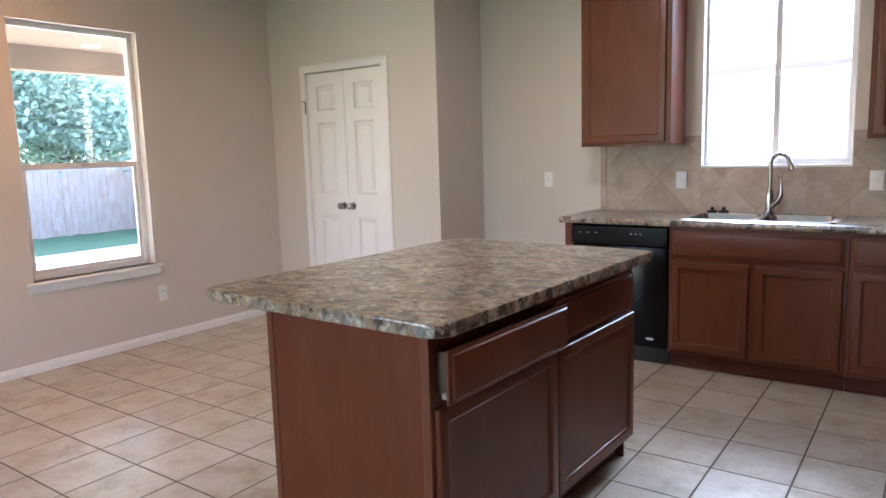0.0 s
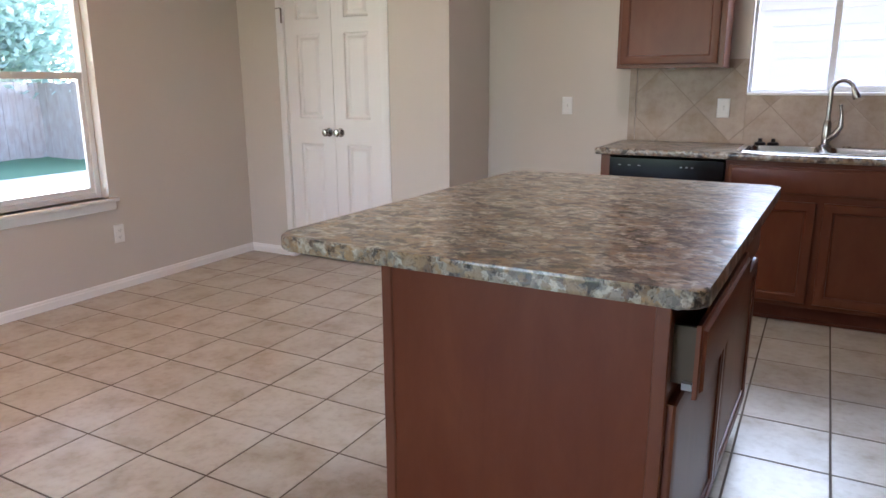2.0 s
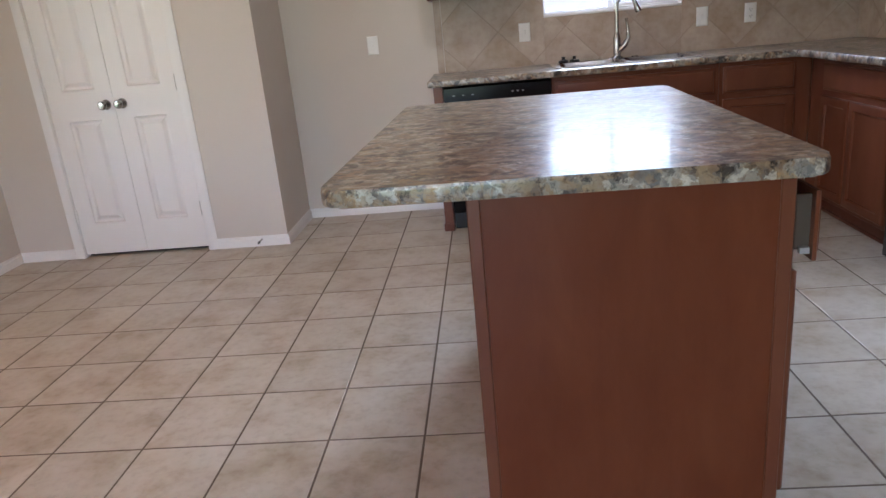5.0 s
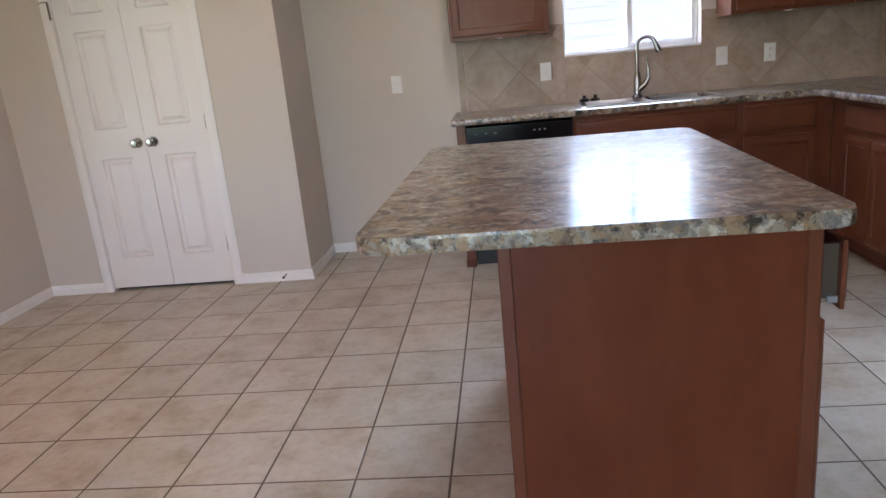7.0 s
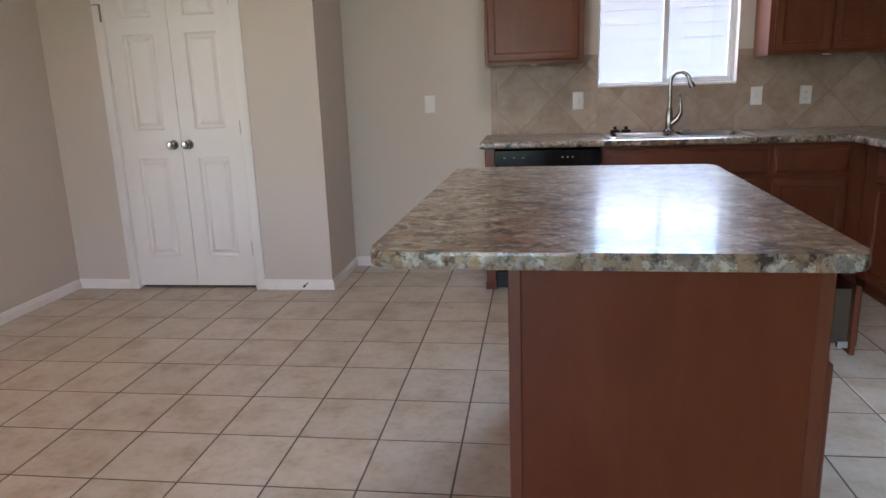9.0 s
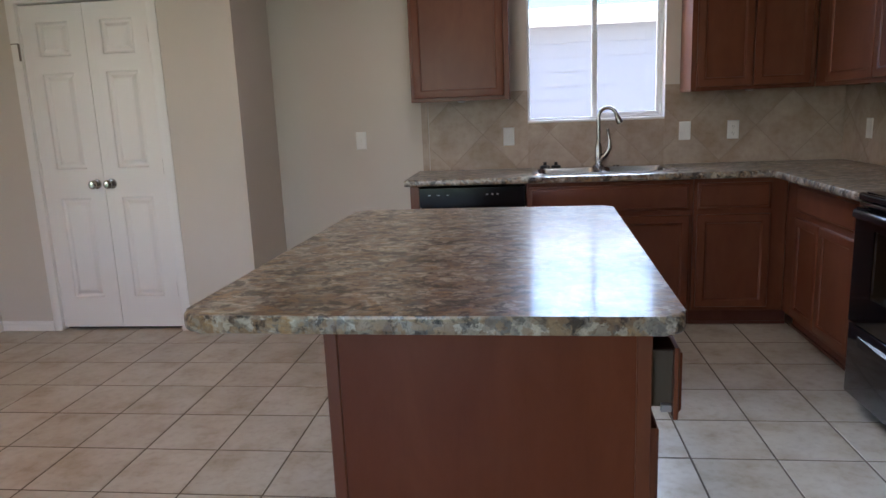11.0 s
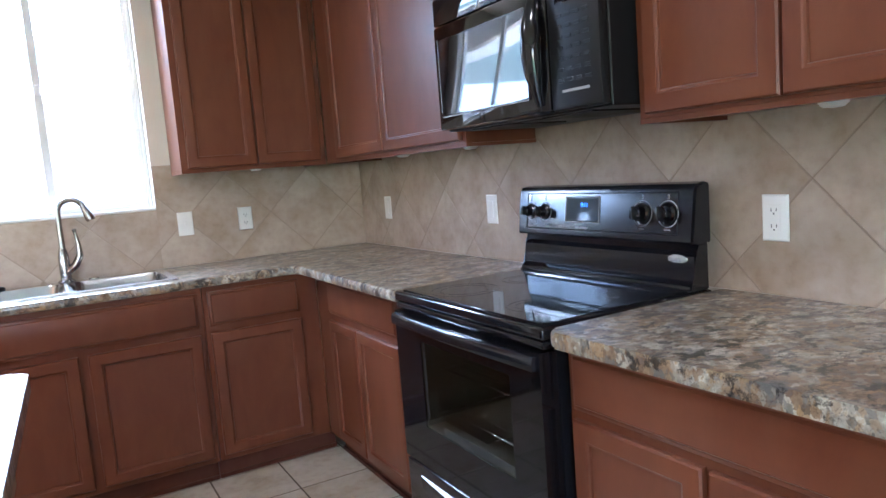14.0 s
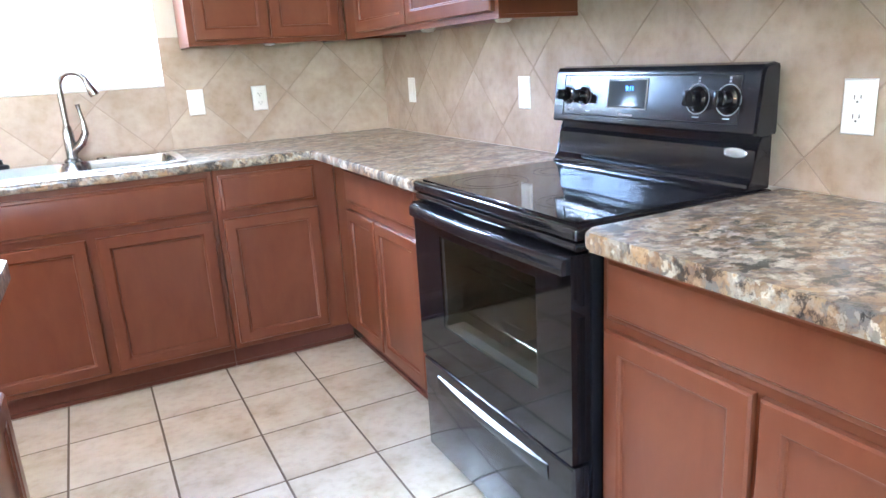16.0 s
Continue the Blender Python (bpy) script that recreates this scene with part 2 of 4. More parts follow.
CHROME = make_steel("rack_wire", (0.75, 0.75, 0.75), 0.2)
WHITEP = make_plain("white_plastic", (0.80, 0.79, 0.76), 0.35)
IVORY = make_plain("drawer_melamine", (0.085, 0.063, 0.045), 0.6, spec=0.2)
DARKHOLE = make_plain("socket_slot", (0.02, 0.02, 0.02), 0.6)
GREYMARK = make_plain("printed_grey", (0.28, 0.28, 0.29), 0.5)
DISPLAY = make_plain("display_glass", (0.040, 0.052, 0.064), 0.18, spec=0.35)
SILVER = make_plain("silver_badge", (0.7, 0.72, 0.75), 0.25, 0.8)
VINYL = make_plain("white_vinyl_frame", (0.74, 0.74, 0.73), 0.4)
GLASS = make_glass("window_glass")
OVENGLASS = make_glass("oven_window_glass", (0.44, 0.44, 0.42), 1.45)
RIM = make_plain("oven_rim_enamel", (0.30, 0.33, 0.345), 0.35)
BLUEGLOW = make_glow("blue_clock_digits", (0.05, 0.20, 1.0), 0.12)
LAMPGLOW = make_glow("lamp_lens", (1.0, 0.86, 0.66), 1.2)
SIDING = make_paint("lap_siding_paint", (0.165, 0.168, 0.185), 0.7, 0.2, 60)
ROOFING = make_plain("roof_shingle", (0.010, 0.044, 0.054), 0.9, relief=0.5, size=60)
FENCEW = make_wood("weathered_fence", (0.31, 0.28, 0.26), (0.23, 0.20, 0.185), rough=0.8)
GRASS = make_plain("lawn_grass", (0.05, 0.115, 0.055), 0.9, relief=0.6, size=80)
LEAF = make_leaf()
BARK = make_plain("tree_bark", (0.14, 0.10, 0.07), 0.9, relief=0.8, size=30)
CONCRETE = make_plain("patio_concrete", (0.42, 0.40, 0.37), 0.85, relief=0.3)
SOFFIT = make_paint("patio_soffit_paint", (0.16, 0.125, 0.095), 0.8, 0.2, 60)

# ---- mesh helpers ----


def add_box(bm, lo, hi, bevel=0.0, seg=2):
    lo, hi = Vector(lo), Vector(hi)
    made = bmesh.ops.create_cube(bm, size=1.0, matrix=Matrix.Translation((lo + hi) / 2) @ Matrix.Diagonal((*(hi - lo), 1)))["verts"]
    if bevel > 0:
        edges = list({e for v in made for e in v.link_edges})
        bmesh.ops.bevel(bm, geom=edges, offset=bevel, segments=seg, affect="EDGES", profile=0.5)
    return bm


def box(lo, hi, bevel=0.0, seg=2):
    return add_box(bmesh.new(), lo, hi, bevel, seg)


def add_lathe(bm, profile, m=Matrix(), steps=24):
    """Turns (radius, height) pairs round z; m places the result."""
    rings = []
    for r, h in profile:
        if r < 1e-6:
            rings.append([bm.verts.new(m @ Vector((0, 0, h)))])
        else:
            rings.append([bm.verts.new(m @ Vector((r * math.cos(a), r * math.sin(a), h)))
                          for a in (2 * math.pi * i / steps for i in range(steps))])
    for a, b in zip(rings, rings[1:]):
        for i in range(steps):
            j = (i + 1) % steps
            quad = [a[i % len(a)], a[j % len(a)], b[j % len(b)], b[i % len(b)]]
            quad = list(dict.fromkeys(quad))
            if len(quad) > 2:
                bm.faces.new(quad)
    return bm


def add_tube(bm, points, radii, steps=14, flat=1.0):
    """A round bar along points, with a radius for each; capped."""
    pts = [Vector(p) for p in points]
    side, rings = None, []
    for i, p in enumerate(pts):
        way = (pts[min(i + 1, len(pts) - 1)] - pts[max(i - 1, 0)]).normalized()
        if side is None:
            side = way.orthogonal().normalized()
        side = (side - way * side.dot(way)).normalized()
        up = way.cross(side)
        r = radii[i] if isinstance(radii, (list, tuple)) else radii
        rings.append([bm.verts.new(p + r * (math.cos(a) * side + flat * math.sin(a) * up))
                      for a in (2 * math.pi * k / steps for k in range(steps))])
    for a, b in zip(rings, rings[1:]):
        for k in range(steps):
            bm.faces.new((a[k], a[(k + 1) % steps], b[(k + 1) % steps], b[k]))
    bm.faces.new(rings[0][::-1])
    bm.faces.new(rings[-1])
    return bm


def add_prism(bm, outline, z0, z1, bevel=0.0, seg=3):
    """An upright prism over an outline of (x, y); bevel rounds its top and bottom rims."""
    low = [bm.verts.new((x, y, z0)) for x, y in outline]
    high = [bm.verts.new((x, y, z1)) for x, y in outline]
    top, bottom = bm.faces.new(high), bm.faces.new(low[::-1])
    for i in range(len(low)):
        j = (i + 1) % len(low)
        bm.faces.new((low[i], low[j], high[j], high[i]))
    if bevel:
        bmesh.ops.bevel(bm, geom=list(set(top.edges) | set(bottom.edges)), offset=bevel, segments=seg, affect="EDGES", profile=0.5)
    return bm


def add_slab(bm, outline, holes, z0, z1, r=0.010):
    """A worktop: an anticlockwise outline with a rounded rim, and openings cut through it."""
    n = len(outline)
    mit = []
    for i in range(n):
        p, q, s = (Vector(outline[k % n]) for k in (i - 1, i, i + 1))
        d0, d1 = (q - p).normalized(), (s - q).normalized()
        n0, n1 = Vector((-d0.y, d0.x)), Vector((-d1.y, d1.x))
        mit.append((n0 + n1) / max(0.3, 1 + n0.dot(n1)))
    rings = []
    for a, z in ((r, z0), (0.3 * r, z0 + 0.3 * r), (0, z0 + r), (0, z1 - r), (0.3 * r, z1 - 0.3 * r), (r, z1)):
        rings.append([bm.verts.new((x + m.x * a, y + m.y * a, z)) for (x, y), m in zip(outline, mit)])
    for p, q in zip(rings, rings[1:]):
        for i in range(n):
            j = (i + 1) % n
            bm.faces.new((p[i], p[j], q[j], q[i]))
    cut = []
    for h in holes:
        lo, hi = [bm.verts.new((x, y, z0)) for x, y in h], [bm.verts.new((x, y, z1)) for x, y in h]
        for i in range(len(h)):
            j = (i + 1) % len(h)
            bm.faces.new((lo[j], lo[i], hi[i], hi[j]))
        cut.append((lo, hi))
    for k, ring in ((0, rings[0]), (1, rings[-1])):
        loops = [ring] + [c[k] for c in cut]
        edges = [bm.edges.get((lp[i], lp[(i + 1) % len(lp)])) for lp in loops for i in range(len(lp))]
        bmesh.ops.triangle_fill(bm, use_beauty=True, use_dissolve=False, edges=edges)
    return bm


def rounded(x0, y0, x1, y1, r, steps=6):
    """A rectangle's outline with round corners (r: one radius, or four from the low corner on)."""
    rs = r if isinstance(r, (list, tuple)) else [r] * 4
    out = []
    for (cx, cy, sx, sy, a0), q in zip(((x0, y0, 1, 1, 180), (x1, y0, -1, 1, 270), (x1, y1, -1, -1, 0), (x0, y1, 1, -1, 90)), rs):
        if q <= 0:
            out.append((cx, cy))
            continue
        for k in range(steps + 1):
            a = radians(a0 + 90 * k / steps)
            out.append((cx + sx * q + q * math.cos(a), cy + sy * q + q * math.sin(a)))
    return out


def add_rings(bm, w, h, profile, x0=0.0, z0=0.0, fill=True, back=True):
    """Nested rectangles, front towards -y: (inset, y) pairs from the back rim to the middle."""
    loops = []
    for a, y in profile:
        loops.append([bm.verts.new((x0 + x, y, z0 + z)) for x, z in ((a, a), (w - a, a), (w - a, h - a), (a, h - a))])
    for p, q in zip(loops, loops[1:]):
        for i in range(4):
            j = (i + 1) % 4
            bm.faces.new((p[i], p[j], q[j], q[i]))
    if fill:
        bm.faces.new(loops[-1])
    if back:
        bm.faces.new(loops[0][::-1])
    return bm


def smooth(me, angle=35):
    bm = bmesh.new()
    bm.from_mesh(me)
    for f in bm.faces:
        f.smooth = True
    for e in bm.edges:
        e.smooth = len(e.link_faces) == 2 and e.calc_face_angle(0) < radians(angle)
    bm.to_mesh(me)
    bm.free()


def mesh_of(name, bm, material, soft=True):
    me = bpy.data.meshes.new(name)
    bmesh.ops.recalc_face_normals(bm, faces=bm.faces)
    bm.to_mesh(me)
    bm.free()
    me.materials.append(material)
    if soft:
        smooth(me)
    return me


def part(name, bm, material, parent, label="", soft=True):
    """Links a bmesh as one mesh under a thing or under a part."""
    ob = new(name, mesh_of(name, bm, material, soft))
    ob.parent = parent
    return tagged(ob, label)


def thing(name, m, label, category, group="", kind=""):
    ob = new(name)
    ob.empty_display_size = 0.1
    ob.matrix_basis = m
    return tagged(ob, label, category, group, kind)


def solid(name, bm, material, label, category, kind="", group="", soft=True):
    return tagged(new(name, mesh_of(name, bm, material, soft)), label, category, group, kind)


def text_mesh(name, words, size, material, parent, m, depth=0.0008):
    """Writing in the built-in font, as a mesh under its thing."""
    cu = bpy.data.curves.new(name, "FONT")
    cu.body, cu.size, cu.extrude, cu.align_x, cu.align_y = words, size, depth, "CENTER", "CENTER"
    tmp = new(name + "_curve", cu)
    me = bpy.data.meshes.new_from_object(tmp.evaluated_get(bpy.context.evaluated_depsgraph_get()))
    bpy.data.objects.remove(tmp)
    bpy.data.curves.remove(cu)
    me.materials.clear()
    me.materials.append(material)
    ob = new(name, me)
    ob.parent, ob.matrix_basis = parent, m
    return ob


# ---- the shell ----
LEAN_R = Matrix.Translation((0.30, 2.2, 0)) @ pose(0, 0, 0, 0, 0, 1.5) @ Matrix.Translation((-0.30, -2.2, 0))


def east(x, y, z, turn=-90):
    """A pose on the range side."""
    return pose(x, y, z, 0, 0, turn)


XL, XR, YB, YS, YP, XP, ZC = -4.53, 0.89, 4.615, -2.6, 4.01, -2.768, 2.68
SINK_WIN = (-1.07, -0.205, 1.215, 2.36)
NOOK_WIN = (1.925, 2.79, 0.593, 2.265)
PANTRY = (-4.10, -3.28, 2.03)
TH = 0.14


def wall_with_hole(name, label, lo, hi, axis, hole):
    """A wall box with one opening; hole: (a0, a1, z0, z1) along the wall."""
    a = 0 if axis == "x" else 1
    bm = bmesh.new()

    def piece(a0, a1, z0, z1):
        p, q = list(lo), list(hi)
        p[a], q[a], p[2], q[2] = a0, a1, z0, z1
        add_box(bm, p, q)

    piece(lo[a], hole[0], lo[2], hi[2])
    piece(hole[1], hi[a], lo[2], hi[2])
    if hole[2] > lo[2] + 0.001:
        piece(hole[0], hole[1], lo[2], hole[2])
    piece(hole[0], hole[1], hole[3], hi[2])
    bmesh.ops.remove_doubles(bm, verts=bm.verts, dist=0.0001)
    return solid(name, bm, WALL, label, "wall", "structure", soft=False)


wall_with_hole("wall_north", "greige painted wall with the sink window", (XP, YB, -0.02), (XR, YB + TH, ZC), "x", SINK_WIN)
wall_with_hole("wall_west", "greige painted wall with the tall sash window", (XL - TH, YS, -0.02), (XL, YP + 0.12, ZC), "y", NOOK_WIN)
wall_with_hole("wall_pantry_front", "greige painted wall round the pantry doors", (XL, YP, -0.02), (XP, YP + 0.12, ZC), "x",
               (PANTRY[0], PANTRY[1], -0.02, PANTRY[2]))
solid("wall_pantry_side", box((XP - 0.12, YP + 0.12, -0.02), (XP, YB + TH, ZC)), WALL, "greige painted side wall of the pantry", "wall", "structure")
solid("wall_pantry_back", box((XL - TH, YB + TH, -0.02), (XP, YB + 2 * TH, ZC)), WALL, "plain wall at the back of the pantry", "wall", "structure")
solid("wall_pantry_west", box((XL - TH, YP + 0.12, -0.02), (XL, YB + TH, ZC)), WALL, "plain side wall inside the pantry", "wall", "structure")
solid("wall_east", box((XR, YS, -0.02), (XR + TH, YB + TH, ZC)), WALL, "greige painted wall behind the range", "wall", "structure")
wall_with_hole("wall_south", "greige painted wall with the wide patio opening", (XL, YS - TH, -0.02), (XR, YS, ZC), "x", (-3.4, -1.5, 0.1, 2.2))
solid("ceiling", box((XL - TH, YS - TH, ZC), (XR + TH, YB + 2 * TH, ZC + 0.1)), CEIL, "warm white painted flat ceiling", "ceiling", "structure")


def baseboard(points, name="baseboard"):
    """A moulded skirting along a line of (x, y), the room to its left."""
    prof = [(0, 0), (0.014, 0), (0.014, 0.042), (0.009, 0.049), (0.009, 0.057), (0.003, 0.065), (0, 0.065)]
    bm = bmesh.new()
    pts = [Vector((x, y, 0)) for x, y in points]
    rings = []
    for i, p in enumerate(pts):
        d0 = (pts[i] - pts[i - 1]).normalized() if i else (pts[1] - pts[0]).normalized()
        d1 = (pts[i + 1] - pts[i]).normalized() if i + 1 < len(pts) else d0
        n0, n1 = Vector((-d0.y, d0.x, 0)), Vector((-d1.y, d1.x, 0))
        n = (n0 + n1) / (1 + n0.dot(n1))
        rings.append([bm.verts.new(p + n * a + Vector((0, 0, z))) for a, z in prof])
    for a, b in zip(rings, rings[1:]):
        for k in range(len(prof)):
            j = (k + 1) % len(prof)
            bm.faces.new((a[k], b[k], b[j], a[j]))
    bm.faces.new(rings[0])
    bm.faces.new(rings[-1][::-1])
    return solid(name, bm, TRIM, "white painted moulded baseboard", "baseboard", "structure")


CAS = 0.06
baseboard([(PANTRY[0] - CAS, YP), (XL, YP), (XL, YS)])
baseboard([(-1.775, YB), (XP, YB), (XP, YP), (PANTRY[1] + CAS, YP)])

# ---- pantry doors ----


def pantry_leaf(x0, w, hinge_right):
    """A narrow moulded three-panel leaf with knob and hinges."""
    leaf = thing("pantry_door", pose(x0, YP + 0.012, 0.020), "white moulded three-panel pantry door leaf, closed", "door", "pantry door pair")
    h = PANTRY[2] - 0.030
    bm = bmesh.new()
    st = 0.10
    px0, px1 = st, w - st
    zs = [(0.20, 0.84), (1.02, 1.60), (1.70, 1.90)]
    cuts_x, cuts_z = [0, px0, px1, w], [0] + [z for a in zs for z in a] + [h]
    grid = {}

    def vert(x, z):
        key = (round(x, 4), round(z, 4))
        if key not in grid:
            grid[key] = bm.verts.new((x, 0, z))
        return grid[key]

    for i in range(3):
        for j in range(len(cuts_z) - 1):
            if i == 1 and j % 2 == 1:
                continue
            bm.faces.new([vert(*p) for p in ((cuts_x[i], cuts_z[j]), (cuts_x[i + 1], cuts_z[j]), (cuts_x[i + 1], cuts_z[j + 1]), (cuts_x[i], cuts_z[j + 1]))])
    add_rings(bm, w, h, [(0, 0.034), (0, 0.0)], fill=False)
    bmesh.ops.remove_doubles(bm, verts=bm.verts, dist=0.0005)
    part("stile_frame", bm, DOORW, leaf, soft=False)
    for z0, z1 in zs:
        b2 = bmesh.new()
        add_rings(b2, px1 - px0, z1 - z0, [(0, 0.0), (0.006, 0.010), (0.016, 0.014), (0.024, 0.013), (0.042, 0.002), (0.046, 0.0005)], px0, z0, back=False)
        part("raised_panel", b2, DOORW, leaf, soft=False)
    kx = w - 0.048 if hinge_right is False else 0.048
    knob = part("door_knob", add_lathe(bmesh.new(), [(0, -0.066), (0.018, -0.064), (0.0265, -0.054), (0.027, -0.046), (0.021, -0.036), (0.011, -0.030), (0.0105, -0.012),
                                                     (0.018, -0.010), (0.029, -0.008), (0.031, -0.003), (0.031, 0.0), (0, 0.0)],
                                        Matrix.Translation((kx, 0, 0.925)) @ pose(0, 0, 0, -90)), NICKEL, leaf, "brushed nickel round knob")
    hx = w - 0.002 if hinge_right else 0.002
    for hz in (0.25, 1.02, 1.80):
        bmh = add_lathe(bmesh.new(), [(0, -0.045), (0.006, -0.045), (0.006, 0.045), (0, 0.045)], Matrix.Translation((hx, -0.005, hz)), 10)
        part("hinge", bmh, NICKEL if hinge_right else DOORW, leaf, "small butt hinge")
    return leaf


pw = (PANTRY[1] - PANTRY[0]) / 2
pantry_leaf(PANTRY[0] + 0.003, pw - 0.005, False)
pantry_leaf(PANTRY[0] + pw + 0.002, pw - 0.005, True)


def casing():
    fr = thing("door_1", pose(0, YP, 0), "white painted casing round the pantry doors", "door frame", kind="structure")
    prof = [(0, 0), (0, -0.012), (0.010, -0.017), (0.045, -0.013), (CAS, -0.008), (CAS, 0)]

    def strip(name, corners):
        bm = bmesh.new()
        rings = [[bm.verts.new(p + Vector((u.x * a, y, u.z * a))) for a, y in prof] for p, u in corners]
        for a, b in zip(rings, rings[1:]):
            for k in range(len(prof) - 1):
                bm.faces.new((a[k], a[k + 1], b[k + 1], b[k]))
        bm.faces.new(rings[0])
        bm.faces.new(rings[-1])
        part(name, bm, TRIM, fr)

    z = PANTRY[2]
    L, R = PANTRY[0], PANTRY[1]
    strip("casing_side", [(Vector((L, 0, 0)), Vector((-1, 0, 0))), (Vector((L, 0, z)), Vector((-1, 0, 1)))])
    strip("casing_side", [(Vector((R, 0, 0)), Vector((1, 0, 0))), (Vector((R, 0, z)), Vector((1, 0, 1)))])
    strip("casing_head", [(Vector((L, 0, z)), Vector((-1, 0, 1))), (Vector((R, 0, z)), Vector((1, 0, 1)))])
    part("jamb", add_box(add_box(box((L, 0.0, 0), (L + 0.002, 0.12, z)), (R - 0.002, 0.0, 0), (R, 0.12, z)), (L, 0, z - 0.002), (R, 0.12, z)), TRIM, fr)
    # black strip put in for the dark shade under the door leaves
    part("threshold_shadow_gap", box((L, 0.05, -0.01), (R, 0.06, 0.03)), BLACKM, fr)
    hook = add_tube(bmesh.new(), [(L - 0.055, -0.015, 1.80), (L - 0.03, -0.03, 1.80), (L + 0.008, -0.032, 1.80)], 0.003, 8)
    part("flip_latch", add_box(hook, (L - 0.008, -0.020, 1.70), (L + 0.002, -0.012, 1.80)), NICKEL, fr, "small nickel flip latch")
    return fr


casing()
stop = thing("door_stop", pose(-2.93, YP - 0.014, 0.045), "small spring door stop on the baseboard", "door stop")
part("spring", add_tube(bmesh.new(), [(0, 0, 0), (0, -0.03, 0), (0, -0.06, -0.002)], [0.006, 0.005, 0.005], 10), NICKEL, stop)
part("rubber_tip", add_tube(bmesh.new(), [(0, -0.06, -0.002), (0, -0.072, -0.002)], [0.008, 0.007], 10), BLACKS, stop)

# ---- windows ----


def glazed(parent, w, h, x0, z0, y, name="pane"):
    ob = part(name, box((x0, y, z0), (x0 + w, y + 0.004, z0 + h)), GLASS, parent, soft=False)
    ob.visible_shadow = False
    return ob


def sink_window():
    x0, x1, z0, z1 = SINK_WIN
    w, h = x1 - x0, z1 - z0
    win = thing("window_1", pose(x0, YB, z0), "white vinyl sliding window above the sink", "window", kind="structure")
    f = 0.018
    bm = bmesh.new()
    for a, b in (((0, 0.075, 0), (f, 0.13, h)), ((w - f, 0.075, 0), (w, 0.13, h)), ((f, 0.075, 0), (w - f, 0.13, f)), ((f, 0.075, h - f), (w - f, 0.13, h))):
        add_box(bm, a, b, 0.003, 1)
    part("window_frame", bm, VINYL, win)
    sash = bmesh.new()
    m = w * 0.5
    for a, b in (((m - 0.016, 0.07, f), (m + 0.018, 0.105, h - f)), ((m + 0.018, 0.08, f), (w - f, 0.105, f + 0.022)), ((m + 0.018, 0.08, h - f - 0.022), (w - f, 0.105, h - f)),
                 ((w - f - 0.022, 0.08, f + 0.022), (w - f, 0.105, h - f - 0.022))):
        add_box(sash, a, b, 0.002, 1)
    part("sash", sash, VINYL, win)
    part("sash_latch", box((m - 0.012, 0.056, h * 0.48), (m + 0.012, 0.07, h * 0.48 + 0.05), 0.003, 1), VINYL, win)
    part("window_sill", box((0.0, -0.012, -0.012), (w, 0.075, 0.004), 0.003, 1), TRIM, win)
    glazed(win, m - f, h - 2 * f, f, f, 0.112)
    glazed(win, w - m - f - 0.040, h - 2 * f - 0.044, m + 0.018, f + 0.022, 0.092)


sink_window()


def nook_window():
    y0, y1, z0, z1 = NOOK_WIN
    w, h = y1 - y0, z1 - z0
    win = thing("window_2", pose(XL, y0, z0, 0, 0, 90), "tall white single-hung sash window with a sill", "window", kind="structure")
    f = 0.035
    bm = bmesh.new()
    for a, b in (((0, 0.07, 0), (f, 0.125, h)), ((w - f, 0.07, 0), (w, 0.125, h)), ((f, 0.07, 0), (w - f, 0.125, f)), ((f, 0.07, h - f), (w - f, 0.125, h))):
        add_box(bm, a, b, 0.003, 1)
    part("window_frame", bm, VINYL, win)
    mid = h * 0.445
    lower = bmesh.new()
    for a, b in (((f, 0.075, mid - 0.02), (w - f, 0.105, mid + 0.02)), ((f, 0.08, f), (f + 0.026, 0.105, mid - 0.02)), ((w - f - 0.026, 0.08, f), (w - f, 0.105, mid - 0.02)),
                 ((f + 0.026, 0.08, f), (w - f - 0.026, 0.105, f + 0.03))):
        add_box(lower, a, b, 0.002, 1)
    part("lower_sash", lower, VINYL, win)
    part("sash_latch", box((w / 2 - 0.03, 0.06, mid + 0.005), (w / 2 + 0.03, 0.075, mid + 0.02), 0.003, 1), VINYL, win)
    part("window_sill", box((-0.05, -0.035, -0.022), (w + 0.05, 0.07, 0.0), 0.005, 2), TRIM, win)
    part("apron", box((-0.035, -0.014, -0.075), (w + 0.035, 0.0, -0.022), 0.003, 1), TRIM, win)
    glazed(win, w - 2 * f, h - f - mid - 0.02, f, mid + 0.02, 0.112)
    glazed(win, w - 2 * f - 0.052, mid - 0.05 - f, f + 0.026, f + 0.03, 0.092)


nook_window()

# ---- cabinets ----
FF = 0.019


def front(parent, name, x0, z0, w, h, rail=0.052, y=0.0, label=""):
    """A cabinet door: a moulded frame with a flat sunk panel."""
    t = FF
    bm = add_rings(bmesh.new(), w, h, [(0, y), (0, y - t + 0.006), (0.004, y - t + 0.001), (0.008, y - t), (rail - 0.010, y - t), (rail - 0.007, y - t + 0.003),
                                       (rail - 0.002, y - t + 0.004), (rail, y - t + 0.010)], x0, z0, fill=False, back=False)
    door = part(name, bm, WOOD, parent, label)
    part("panel", box((x0 + rail - 0.003, y - t + 0.0095, z0 + rail - 0.003), (x0 + w - rail + 0.003, y - 0.001, z0 + h - rail + 0.003)), WOOD, door)
    return door


